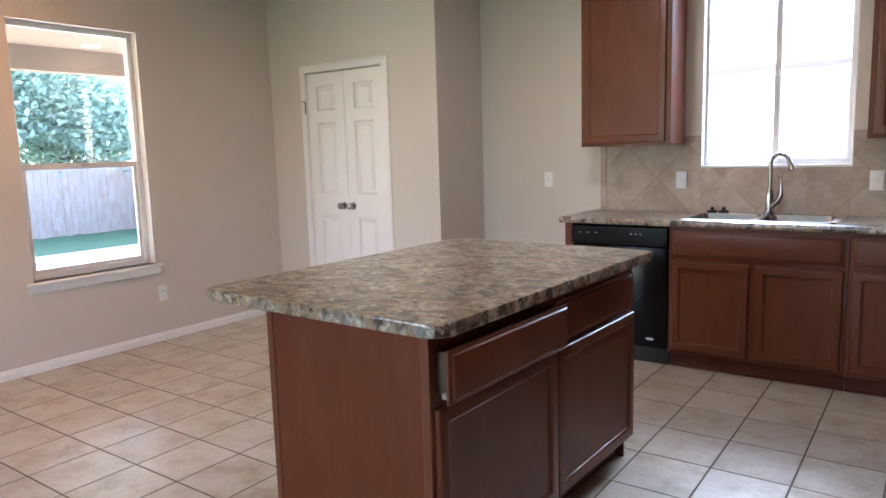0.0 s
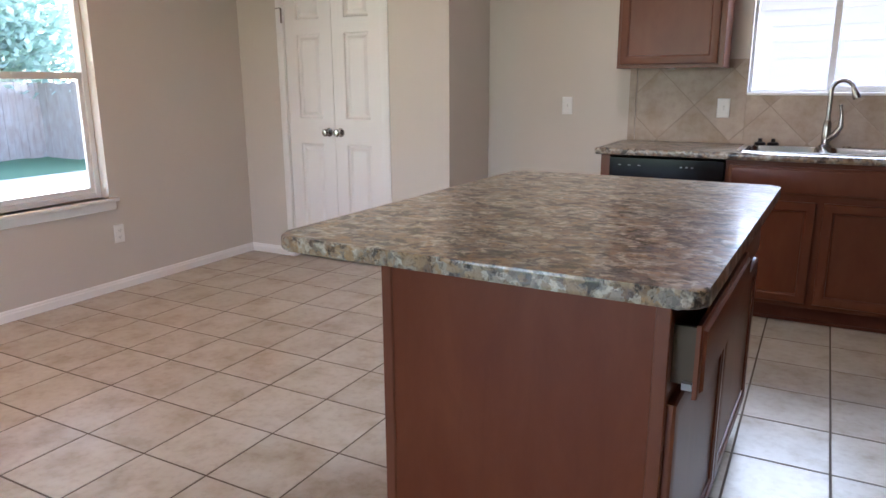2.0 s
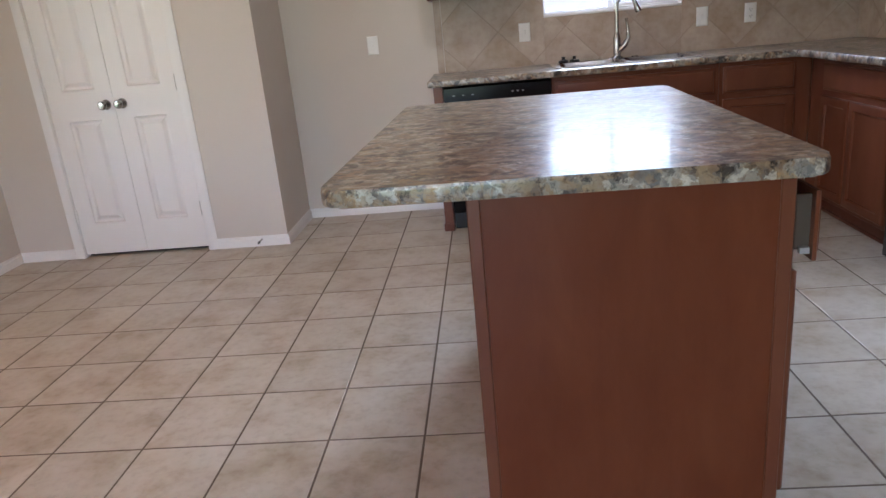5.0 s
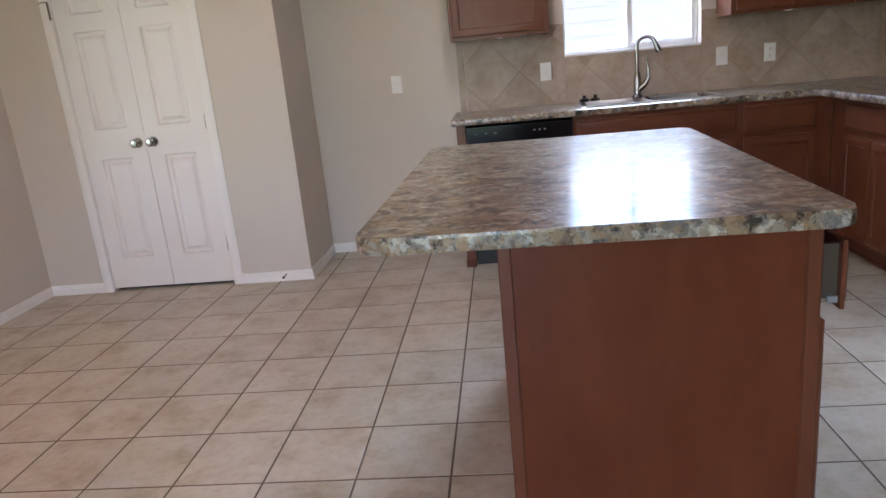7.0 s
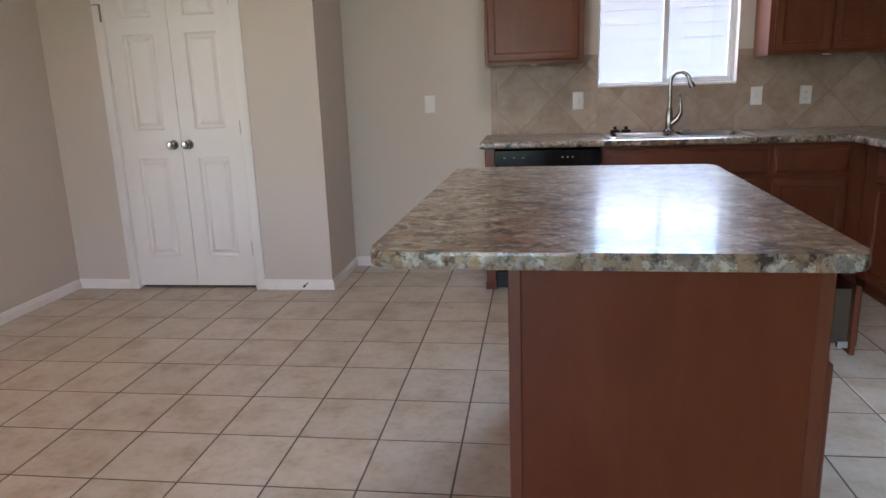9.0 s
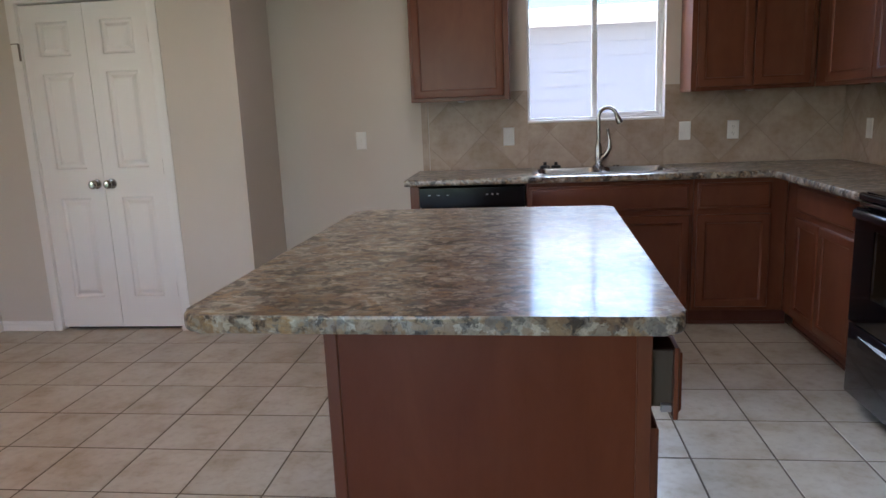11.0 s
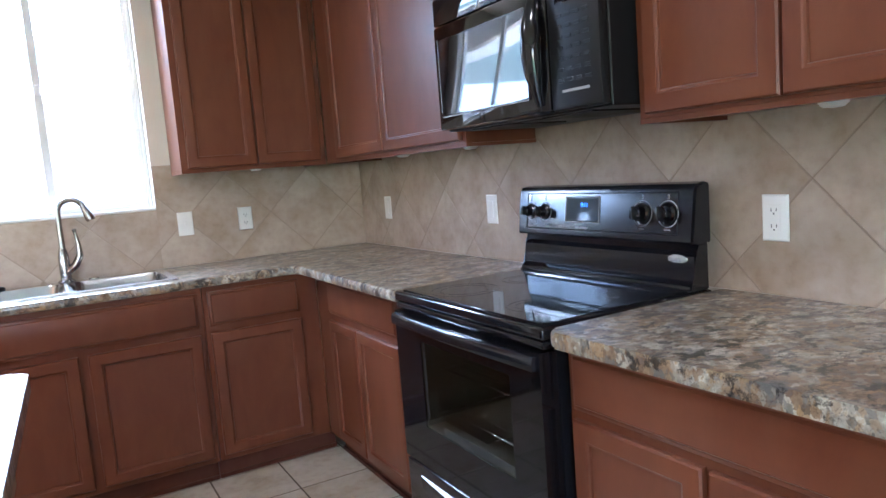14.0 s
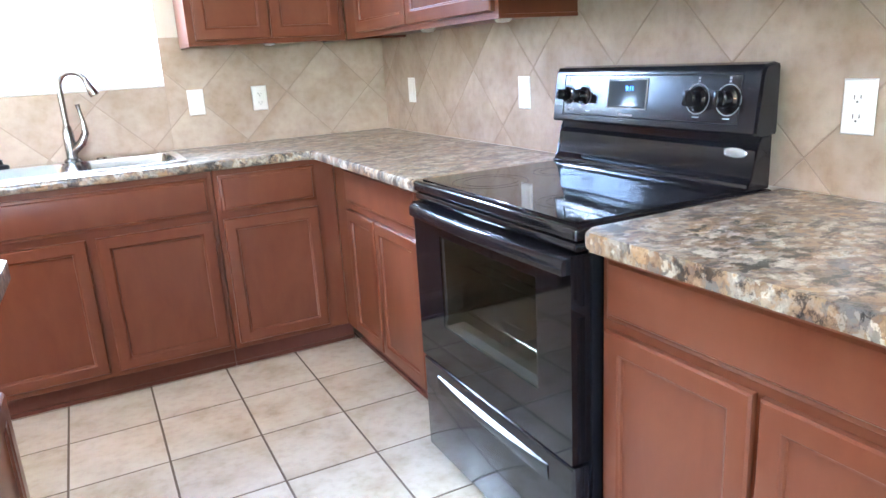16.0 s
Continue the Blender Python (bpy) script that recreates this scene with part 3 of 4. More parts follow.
def drawer_front(parent, x0, z0, w, h, y=0.0, label=""):
    """A slab drawer front with a stepped, rounded rim."""
    t = FF
    bm = add_rings(bmesh.new(), w, h, [(0, y), (0, y - t + 0.011), (0.003, y - t + 0.0085), (0.011, y - t + 0.0075), (0.016, y - t + 0.001), (0.021, y - t)], x0, z0)
    return part("drawer_front", bm, WOODH, parent, label)


def base_unit(m, w, fronts, label, depth=0.57, toe=True, name="base_cabinet", toe_more=0.0):
    cab = thing(name, m, label, "cabinet", "base cabinets")
    part("body", box((0, 0.0005, 0.10), (w, depth, 0.875), 0.0015, 1), WOOD, cab)
    if toe:
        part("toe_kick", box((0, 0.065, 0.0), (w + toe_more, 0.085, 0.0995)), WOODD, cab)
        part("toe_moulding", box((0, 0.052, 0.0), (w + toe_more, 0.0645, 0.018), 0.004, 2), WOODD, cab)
    for kind, x0, z0, fw, fh in fronts:
        if kind == "door":
            front(cab, "door", x0, z0, fw, fh)
        else:
            drawer_front(cab, x0, z0, fw, fh)
    return cab


def upper_unit(m, w, z0, z1, doors, label, depth=0.295, crown=True, name="wall_cabinet"):
    cab = thing(name, m, label, "cabinet", "wall cabinets")
    part("body", add_box(box((0, 0.0005, z0 + 0.012), (w, depth, z1), 0.0015, 1), (0, 0.0005, z0), (w, 0.02, z0 + 0.012)), WOOD, cab)
    for side in (0, w - 0.016):
        part("side_skirt", box((side, 0.0205, z0), (side + 0.016, depth, z0 + 0.0115)), WOOD, cab)
    for x0, dw in doors:
        front(cab, "door", x0, z0 + 0.022, dw, z1 - z0 - 0.044)
    if crown:
        bm = bmesh.new()
        prof = [(0.0, z1), (-0.012, z1), (-0.016, z1 + 0.02), (-0.034, z1 + 0.045), (-0.046, z1 + 0.052), (-0.046, z1 + 0.066), (0.0, z1 + 0.066)]
        a = [bm.verts.new((-0.03, y, z)) for y, z in prof]
        b = [bm.verts.new((w + 0.03, y, z)) for y, z in prof]
        for k in range(len(prof)):
            j = (k + 1) % len(prof)
            bm.faces.new((a[k], b[k], b[j], a[j]))
        bm.faces.new(a)
        bm.faces.new(b[::-1])
        part("crown_moulding", bm, WOODH, cab)
    return cab


YF = 4.035          # face of the sink run
XF = 0.300          # line of the range run
XC = 0.368          # face of its cabinets
DZ, DH, RZ, RH = 0.125, 0.545, 0.700, 0.150

end = thing("cabinet_end_panel", pose(-1.775, YF, 0), "narrow red-brown wooden end panel beside the dishwasher", "cabinet panel")
part("panel", box((0, 0, 0.0), (0.055, 0.57, 0.875), 0.002, 1), WOOD, end)
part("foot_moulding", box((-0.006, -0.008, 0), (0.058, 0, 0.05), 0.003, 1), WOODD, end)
base_unit(pose(-1.09, YF, 0), 0.945, [("drawer", 0.02, RZ, 0.905, RH), ("door", 0.02, DZ, 0.435, DH), ("door", 0.490, DZ, 0.435, DH)],
          "red-brown wooden sink base cabinet with two doors")
base_unit(pose(-0.143, YF, 0), 0.5105, [("drawer", 0.02, RZ, 0.40, RH), ("door", 0.02, DZ, 0.40, DH)], "red-brown wooden base cabinet with one drawer and door", toe_more=0.043)
base_unit(east(XC, 4.0345, 0), 1.0595, [("drawer", 0.165, RZ, 0.69, RH), ("door", 0.165, DZ, 0.30, DH), ("door", 0.474, DZ, 0.381, DH)],
          "red-brown wooden corner base cabinet with two doors", depth=0.50)
base_unit(LEAN_R @ east(XC - 0.048, 2.195, 0), 0.76, [("drawer", 0.02, RZ + 0.026, 0.72, RH - 0.012), ("door", 0.02, DZ, 0.352, DH + 0.034), ("door", 0.388, DZ, 0.352, DH + 0.034)],
          "red-brown wooden base cabinet beside the range", depth=0.50)
base_unit(LEAN_R @ east(XC - 0.048, 1.433, 0), 0.76, [("drawer", 0.02, RZ + 0.026, 0.72, RH - 0.012), ("door", 0.02, DZ, 0.352, DH + 0.034), ("door", 0.388, DZ, 0.352, DH + 0.034)],
          "red-brown wooden base cabinet at the counter's end", depth=0.50)

UZ, UT = 1.362, 2.375
upper_unit(pose(-1.785, 4.315, 0), 0.605, UZ, UT, [(0.018, 0.555)], "red-brown single-door wall cabinet beside the window")
upper_unit(pose(-0.115, 4.315, 0), 0.695, UZ, UT, [(0.03, 0.315), (0.352, 0.315)], "red-brown two-door wall cabinet in the corner")
upper_unit(east(0.582, 4.31, 0), 1.325, UZ, UT, [(0.17, 0.525), (0.70, 0.605)], "red-brown two-door wall cabinet by the microwave")
upper_unit(east(0.582, 2.195, 0), 0.76, UZ, UT, [(0.03, 0.345), (0.382, 0.345)], "red-brown two-door wall cabinet over the counter")
upper_unit(east(0.582, 1.433, 0), 0.76, UZ, UT, [(0.03, 0.345), (0.382, 0.345)], "red-brown two-door wall cabinet at the end")
upper_unit(east(0.582, 2.975, 0), 0.77, 1.835, UT, [(0.02, 0.36), (0.39, 0.36)], "short red-brown wall cabinet above the microwave")

# ---- worktops ----


def worktop_of(name, bm, m, label):
    """A worktop thing: its flat sheet and its rounded rim."""
    bmesh.ops.recalc_face_normals(bm, faces=bm.faces)
    top_thing = thing(name, m, label, "worktop")
    sheet = bm.copy()
    bmesh.ops.delete(sheet, geom=[f for f in sheet.faces if f.normal.z < 0.99], context="FACES")
    bmesh.ops.delete(bm, geom=[f for f in bm.faces if f.normal.z >= 0.99], context="FACES")
    me = bpy.data.meshes.new("top_sheet")
    sheet.to_mesh(me)
    sheet.free()
    me.materials.append(LAMINATE)
    new("top_sheet", me).parent = top_thing
    part("edge_band", bm, LAMINATE, top_thing)
    return top_thing


CT0, CT1 = 0.876, 0.915
wt = bmesh.new()
x_in, y_in = XF - 0.035, YF - 0.035
out = [(-1.805, y_in), (x_in - 0.05, y_in)]
out += [(x_in - 0.05 + 0.05 * math.sin(radians(a)), y_in - 0.05 + 0.05 * math.cos(radians(a))) for a in (20, 45, 70)]
out += [(x_in, y_in - 0.05)] + [(x_in, 2.985), (XR - 0.006, 2.985), (XR - 0.006, YB - 0.006)] + [(-1.805, YB - 0.006)]
add_slab(wt, out, [rounded(-1.035, 4.09, -0.23, 4.475, 0.03, 4)], CT0, CT1)
worktop_of("worktop", wt, Matrix(), "stone-pattern laminate worktop with the sink set in")
worktop_of("worktop", add_prism(bmesh.new(), rounded(x_in, 0.68, XR - 0.006, 2.205, [0.03, 0.0, 0.0, 0.03]), CT0, CT1, 0.010), LEAN_R,
           "stone-pattern laminate worktop beside the range")

# ---- island ----
IX0, IX1, IY0, IY1 = -0.211, 0.459, -0.730, 0.662
ISLE = pose(-1.297, 2.042, 0, 0, 0, -1.6)
isl = thing("kitchen_island", ISLE @ pose(IX1, IY0, 0, 0, 0, 90), "red-brown wooden island cabinet with one drawer ajar", "kitchen island")
IW, ID = IY1 - IY0, IX1 - IX0
part("body", box((0.012, 0.0005, 0.10), (IW - 0.012, ID - 0.01, 0.874), 0.001, 1), WOOD, isl)
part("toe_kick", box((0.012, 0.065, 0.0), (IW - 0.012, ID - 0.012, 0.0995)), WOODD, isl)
for k, nm in ((0.0, "end_panel"), (IW - 0.012, "end_panel")):
    part(nm, box((k, 0.03, 0.0), (k + 0.0118, ID - 0.03, 0.874)), VENEER, isl)
for k in (-0.004, IW - 0.016):
    part("corner_stile", add_box(box((k, 0.0, 0.10), (k + 0.02, 0.0298, 0.874), 0.002, 1), (k, 0.062, 0), (k + 0.0155, 0.0298 + 0.045, 0.0995)), WOOD, isl)
    part("corner_stile", box((k, ID - 0.0298, 0.0), (k + 0.02, ID, 0.874), 0.003, 1), WOOD, isl)
part("back_panel", box((0.02, ID - 0.0098, 0.0), (IW - 0.02, ID - 0.002, 0.874)), VENEER, isl)
half = (IW - 0.03) / 2
OPEN = -0.045
for k, (x0, yy) in enumerate(((0.012, OPEN), (0.018 + half, 0.0))):
    d = drawer_front(isl, x0, 0.685, half, 0.152, y=yy)
    front(isl, "door", x0, 0.115, half, 0.55)
    if yy:
        part("drawer_box", add_box(add_box(box((x0 + 0.02, OPEN, 0.705), (x0 + 0.032, 0.0004, 0.825)), (x0 + half - 0.032, OPEN, 0.705), (x0 + half - 0.02, 0.0004, 0.825)),
                                   (x0 + 0.032, OPEN, 0.712), (x0 + half - 0.032, 0.0004, 0.718)), IVORY, d, "brown melamine drawer box")
        for rx in (x0 + 0.008, x0 + half - 0.0198):
            part("drawer_runner", box((rx, OPEN + 0.002, 0.698), (rx + 0.0118, OPEN + 0.022, 0.712)), GREYMARK, d, "grey metal drawer runner")
worktop_of("island_worktop", add_prism(bmesh.new(), rounded(-0.5225, -0.762, 0.5225, 0.755, [0.05, 0.045, 0.035, 0.05], 8), CT0, CT1, 0.009), ISLE,
           "stone-pattern laminate island top with rounded corners")

# ---- dishwasher ----
dw = thing("dishwasher", pose(-1.716, YF - 0.006, 0), "black built-in dishwasher under the worktop", "dishwasher")
DWW = 0.622
part("door", box((0.002, -0.018, 0.115), (DWW - 0.002, 0.02, 0.745), 0.006, 2), DISHB, dw)
pb = bmesh.new()
prof = [(-0.004, 0.748), (-0.024, 0.752), (-0.028, 0.79), (-0.026, 0.862), (0.01, 0.868), (0.02, 0.868), (0.02, 0.748)]
a = [pb.verts.new((0.002, y, z)) for y, z in prof]
b = [pb.verts.new((DWW - 0.002, y, z)) for y, z in prof]
for k in range(len(prof)):
    j = (k + 1) % len(prof)
    pb.faces.new((a[k], b[k], b[j], a[j]))
pb.faces.new(a), pb.faces.new(b[::-1])
panel = part("control_panel", pb, DISHB, dw, "black plastic control panel")
part("tub", box((0.004, 0.0202, 0.10), (DWW - 0.004, 0.56, 0.866)), BLACKM, dw)
part("kick_plate", box((0.004, 0.055, 0.0), (DWW - 0.004, 0.075, 0.112)), BLACKM, dw)
slope = math.degrees(math.atan2(0.002, 0.072))
for k in range(3):
    bmb = box((-0.006, -0.0015, -0.004), (0.006, 0.0, 0.004), 0.0006, 1)
    ob = part("button_mark", bmb, GREYMARK, panel)
    ob.matrix_basis = pose(0.40 + 0.03 * k, -0.0268, 0.822, slope * -1)
    ob = part("button_mark", box((-0.008, -0.0015, -0.002), (0.008, 0.0, 0.002)), GREYMARK, panel)
    ob.matrix_basis = pose(0.06 + 0.055 * k, -0.0268, 0.822, slope * -1)
part("badge", add_lathe(bmesh.new(), [(0, -0.003), (0.026, -0.002), (0.028, 0.0)], Matrix.Translation((DWW - 0.10, -0.018, 0.17)) @ pose(0, 0, 0, -90) @ Matrix.Diagonal((1, 0.32, 1, 1))), SILVER, dw, "oval silver badge")

# ---- sink and tap ----
SX0, SX1, SY0, SY1 = -1.05, -0.215, 4.075, 4.545
sink = thing("kitchen_sink", pose(0, 0, CT1), "stainless steel double-bowl drop-in sink", "sink")
rim = bmesh.new()
mx = (SX0 + SX1) / 2
bowls = [(SX0 + 0.035, SY0 + 0.03, mx - 0.014, SY1 - 0.085), (mx + 0.014, SY0 + 0.03, SX1 - 0.035, SY1 - 0.085)]
from_outer = rounded(SX0, SY0, SX1, SY1, 0.04, 6)
top_v = [rim.verts.new((x, y, 0.006)) for x, y in from_outer]
low_v = [rim.verts.new((x + (0.004 if x > mx else -0.004), y, 0.0)) for x, y in from_outer]
for i in range(len(top_v)):
    j = (i + 1) % len(top_v)
    rim.faces.new((low_v[i], low_v[j], top_v[j], top_v[i]))
edges = [rim.edges.get((top_v[i], top_v[(i + 1) % len(top_v)])) for i in range(len(top_v))]
bowl_top = []
for bx in bowls:
    ring = [rim.verts.new((x, y, 0.006)) for x, y in rounded(*bx, 0.055, 6)]
    bowl_top.append(ring)
    edges += [rim.edges.new((ring[i], ring[(i + 1) % len(ring)])) for i in range(len(ring))]
bmesh.ops.triangle_fill(rim, use_beauty=True, use_dissolve=False, edges=edges)
part("rim", rim, STEEL, sink, soft=False)
for bx in bowls:
    bm = bmesh.new()
    cx, cy = (bx[0] + bx[2]) / 2, (bx[1] + bx[3]) / 2
    rings = []
    for s, z in ((1, 0.006), (0.975, -0.004), (0.95, -0.10), (0.90, -0.145), (0.6, -0.155), (0.1, -0.158)):
        rings.append([bm.verts.new((cx + (x - cx) * s, cy + (y - cy) * s, z)) for x, y in rounded(*bx, 0.055, 6)])
    for p, q in zip(rings, rings[1:]):
        for i in range(len(p)):
            j = (i + 1) % len(p)
            bm.faces.new((p[i], p[j], q[j], q[i]))
    bm.faces.new(rings[-1])
    bowl = part("bowl", bm, BOWL_SHADED, sink)
    part("drain", add_lathe(bmesh.new(), [(0, -0.150), (0.03, -0.150), (0.043, -0.152), (0.045, -0.156)], Matrix.Translation((cx, cy, 0))), NICKEL, bowl)
for kx in (SX0 + 0.085, SX0 + 0.155):
    pl = thing("sink_stopper", pose(kx, SY1 - 0.04, CT1 + 0.006), "small black sink stopper lying on the rim", "sink stopper", "sink stoppers")
    part("cap", add_lathe(bmesh.new(), [(0, 0.0), (0.030, 0.0), (0.033, 0.006), (0.028, 0.014), (0.012, 0.018), (0.010, 0.030), (0.013, 0.036), (0, 0.038)], steps=20), BLACKS, pl)

tap = thing("kitchen_tap", pose(mx + 0.005, SY1 - 0.037, CT1 + 0.006), "brushed nickel gooseneck tap with a pull-down head", "tap")
part("base_flange", add_lathe(bmesh.new(), [(0, 0), (0.034, 0), (0.036, 0.004), (0.030, 0.010), (0.024, 0.014), (0, 0.014)]), NICKEL, tap)
part("body", add_lathe(bmesh.new(), [(0, 0.012), (0.023, 0.012), (0.0235, 0.05), (0.022, 0.12), (0.0155, 0.15), (0, 0.15)]), NICKEL, tap)
arc = [(0, 0, 0.13), (0, 0, 0.24)] + [(0, -0.056 + 0.056 * math.cos(radians(q)), 0.310 + 0.056 * math.sin(radians(q))) for q in range(0, 166, 15)]
TURN_TAP = Matrix.Rotation(radians(74), 3, "Z")
arc = [TURN_TAP @ Vector(p) for p in arc]
part("neck", add_tube(bmesh.new(), arc, 0.0125, 16), NICKEL, tap)
e0, e1 = arc[-2], arc[-1]
way = (e1 - e0).normalized()
part("spray_head", add_tube(bmesh.new(), [e1 - way * 0.002, e1 + way * 0.015, e1 + way * 0.05, e1 + way * 0.062], [0.0135, 0.0155, 0.021, 0.019], 16), NICKEL, tap)
lever = [(0.012, -0.006, 0.045), (0.045, -0.014, 0.075), (0.066, -0.018, 0.115), (0.066, -0.018, 0.165), (0.058, -0.017, 0.215), (0.055, -0.017, 0.235)]
part("lever", add_tube(bmesh.new(), lever, [0.018, 0.018, 0.015, 0.009, 0.0075, 0.010], 14), NICKEL, tap)
part("deck_cap", add_lathe(bmesh.new(), [(0, 0.006), (0.020, 0.005), (0.022, 0.0)], Matrix.Translation((0.11, 0, 0))), NICKEL, tap)

# ---- range ----
RW = 0.762
rg = thing("range", east(XF - 0.025, 2.972, 0), "black freestanding electric range with a glass cooktop", "range")
for piece, lo, hi in (("side_panel", (0.004, 0.03, 0.035), (0.09, 0.55, 0.885)), ("side_panel", (RW - 0.09, 0.03, 0.035), (RW - 0.004, 0.55, 0.885)), ("base_pan", (0.09, 0.03, 0.035), (RW - 0.09, 0.55, 0.36)),
                      ("top_pan", (0.09, 0.03, 0.83), (RW - 0.09, 0.55, 0.885)), ("back_panel", (0.09, 0.50, 0.36), (RW - 0.09, 0.55, 0.83))):
    part(piece, box(lo, hi), BLACK, rg, soft=False)
for fx in (0.05, RW - 0.05):
    for fy in (0.07, 0.5):
        part("foot", add_lathe(bmesh.new(), [(0, 0), (0.018, 0), (0.018, 0.008), (0.010, 0.010), (0.010, 0.034), (0, 0.034)], Matrix.Translation((fx, fy, 0)), 12), BLACKM, rg)
dr = part("storage_drawer", box((0.006, -0.020, 0.060), (RW - 0.006, 0.0295, 0.368), 0.007, 3), BLACK, rg)
hb = bmesh.new()
prev = None
for i in range(25):
    u = i / 24
    x = 0.10 + (RW - 0.20) * u
    bow = 0.3 + 0.7 * math.sin(math.pi * u)
    ring = [hb.verts.new((x, y, z)) for y, z in ((-0.0195, 0.334), (-0.0195 - 0.013 * bow, 0.334 - 0.010 * bow), (-0.0195 - 0.013 * bow, 0.320 - 0.010 * bow), (-0.0195, 0.284))]
    if prev:
        for k in range(4):
            j = (k + 1) % 4
            hb.faces.new((prev[k], ring[k], ring[j], prev[j]))
    else:
        hb.faces.new(ring)
    prev = ring
hb.faces.new(prev[::-1])
part("drawer_pull", hb, DISHB, dr)
# oven door with a real window
ow0, ow1, oz0, oz1 = 0.165, RW - 0.132, 0.512, 0.782
od = bmesh.new()
for lo, hi in (((0.006, -0.022, 0.378), (ow0, 0.0295, 0.858)), ((ow1, -0.022, 0.378), (RW - 0.006, 0.0295, 0.858)), ((ow0, -0.022, 0.378), (ow1, 0.0295, oz0)), ((ow0, -0.022, oz1), (ow1, 0.0295, 0.858))):
    add_box(od, lo, hi)
bmesh.ops.remove_doubles(od, verts=od.verts, dist=0.0001)
door = part("oven_door", od, CERAMIC, rg, soft=False)
g = part("oven_window", box((ow0 + 0.002, -0.021, oz0 + 0.002), (ow1 - 0.002, -0.017, oz1 - 0.002)), OVENGLASS, door, soft=False)
g.visible_shadow = False
tr = bmesh.new()
for lo, hi in (((ow0 + 0.0005, -0.0165, oz0 + 0.004), (ow0 + 0.004, 0.042, oz1 - 0.004)), ((ow1 - 0.004, -0.0165, oz0 + 0.004), (ow1 - 0.0005, 0.042, oz1 - 0.004)),
               ((ow0 + 0.0005, -0.0165, oz0 + 0.0005), (ow1 - 0.0005, 0.042, oz0 + 0.004)), ((ow0 + 0.0005, -0.0165, oz1 - 0.004), (ow1 - 0.0005, 0.042, oz1 - 0.0005))):
    add_box(tr, lo, hi)
part("window_reveal", tr, CAVITY, door)
strip = box((ow0 + 0.0045, -0.0166, oz0 + 0.025), (ow0 + 0.017, -0.0156, oz1 - 0.005))
add_box(strip, (ow0 + 0.10, -0.0166, oz0 + 0.0045), (ow1 - 0.0045, -0.0156, oz0 + 0.028))
part("window_trim", strip, RIM, door, "pale grey enamel strips of the oven window")
for zz in (0.53, 0.67):
    rk = bmesh.new()
    for q in range(9):
        add_tube(rk, [(0.10, 0.075 + 0.048 * q, zz), (RW - 0.10, 0.075 + 0.048 * q, zz)], 0.0022, 6)
    for q in range(2):
        add_tube(rk, [(0.12 + q * (RW - 0.24), 0.06, zz - 0.004), (0.12 + q * (RW - 0.24), 0.47, zz - 0.004)], 0.003, 6)
    part("oven_rack", rk, CHROME, rg)
lin = bmesh.new()
for lo, hi in (((0.091, 0.045, 0.361), (0.095, 0.495, 0.829)), ((RW - 0.095, 0.045, 0.361), (RW - 0.091, 0.495, 0.829)), ((0.095, 0.045, 0.361), (RW - 0.095, 0.495, 0.365)),
               ((0.095, 0.045, 0.825), (RW - 0.095, 0.495, 0.829)), ((0.095, 0.491, 0.365), (RW - 0.095, 0.495, 0.825))):
    add_box(lin, lo, hi)
part("oven_lining", lin, CAVITY, rg, "olive-grey enamel oven lining", soft=False)
hd = bmesh.new()
prev = None
for i in range(25):
    u = i / 24
    x, bow = 0.014 + (RW - 0.028) * u, math.sin(math.pi * u)
    y0, z0 = -0.040 - 0.020 * bow, 0.818 + 0.006 * bow
    ring = [hd.verts.new(p) for p in ((x, y0 + 0.018, z0), (x, y0 + 0.002, z0), (x, y0, z0 + 0.004), (x, y0 + 0.001, z0 + 0.026), (x, y0 + 0.006, z0 + 0.033), (x, y0 + 0.018, z0 + 0.034))]
    if prev:
        for k in range(6):
            j = (k + 1) % 6
            hd.faces.new((prev[k], ring[k], ring[j], prev[j]))
    else:
        hd.faces.new(ring)
    prev = ring
hd.faces.new(prev[::-1])
for fx in (0.034, RW - 0.034):
    add_box(hd, (fx - 0.0195, -0.024, 0.819), (fx + 0.0195, -0.0222, 0.850))
part("handle", hd, BLACK, door)
part("vent_trim", box((0.004, -0.012, 0.863), (RW - 0.004, 0.029, 0.8845), 0.006, 2), BLACK, rg)
top = part("cooktop_frame", box((0.0, -0.016, 0.886), (RW, 0.565, 0.919), 0.009, 3), BLACK, rg)
part("cooktop_glass", box((0.022, 0.006, 0.9185), (RW - 0.022, 0.478, 0.9215), 0.001, 1), CERAMIC, rg, "smooth black ceramic glass")
ringm = make_plain("burner_print", (0.028, 0.028, 0.03), 0.2)
for cx, cy, r in ((0.20, 0.13, 0.105), (0.56, 0.13, 0.08), (0.20, 0.36, 0.075), (0.56, 0.36, 0.105)):
    bm = bmesh.new()
    for rr in (r, r * 0.72):
        add_lathe(bm, [(rr - 0.0012, 0.9218), (rr, 0.9220), (rr + 0.0012, 0.9218)], Matrix.Translation((cx, cy, 0)), 40)
    part("burner_ring", bm, ringm, rg)
# backguard: a riser and, above it, a leaning panel that stands proud of it


def side_profile(prof, x0, x1, rim):
    bm = bmesh.new()
    p = [bm.verts.new((x0, y, z)) for y, z in prof]
    q = [bm.verts.new((x1, y, z)) for y, z in prof]
    for k in range(len(prof)):
        j = (k + 1) % len(prof)
        bm.faces.new((p[k], q[k], q[j], p[j]))
    f0, f1 = bm.faces.new(p), bm.faces.new(q[::-1])
    bmesh.ops.bevel(bm, geom=list(set(f0.edges) | set(f1.edges)), offset=rim, segments=2, affect="EDGES")
    return bm


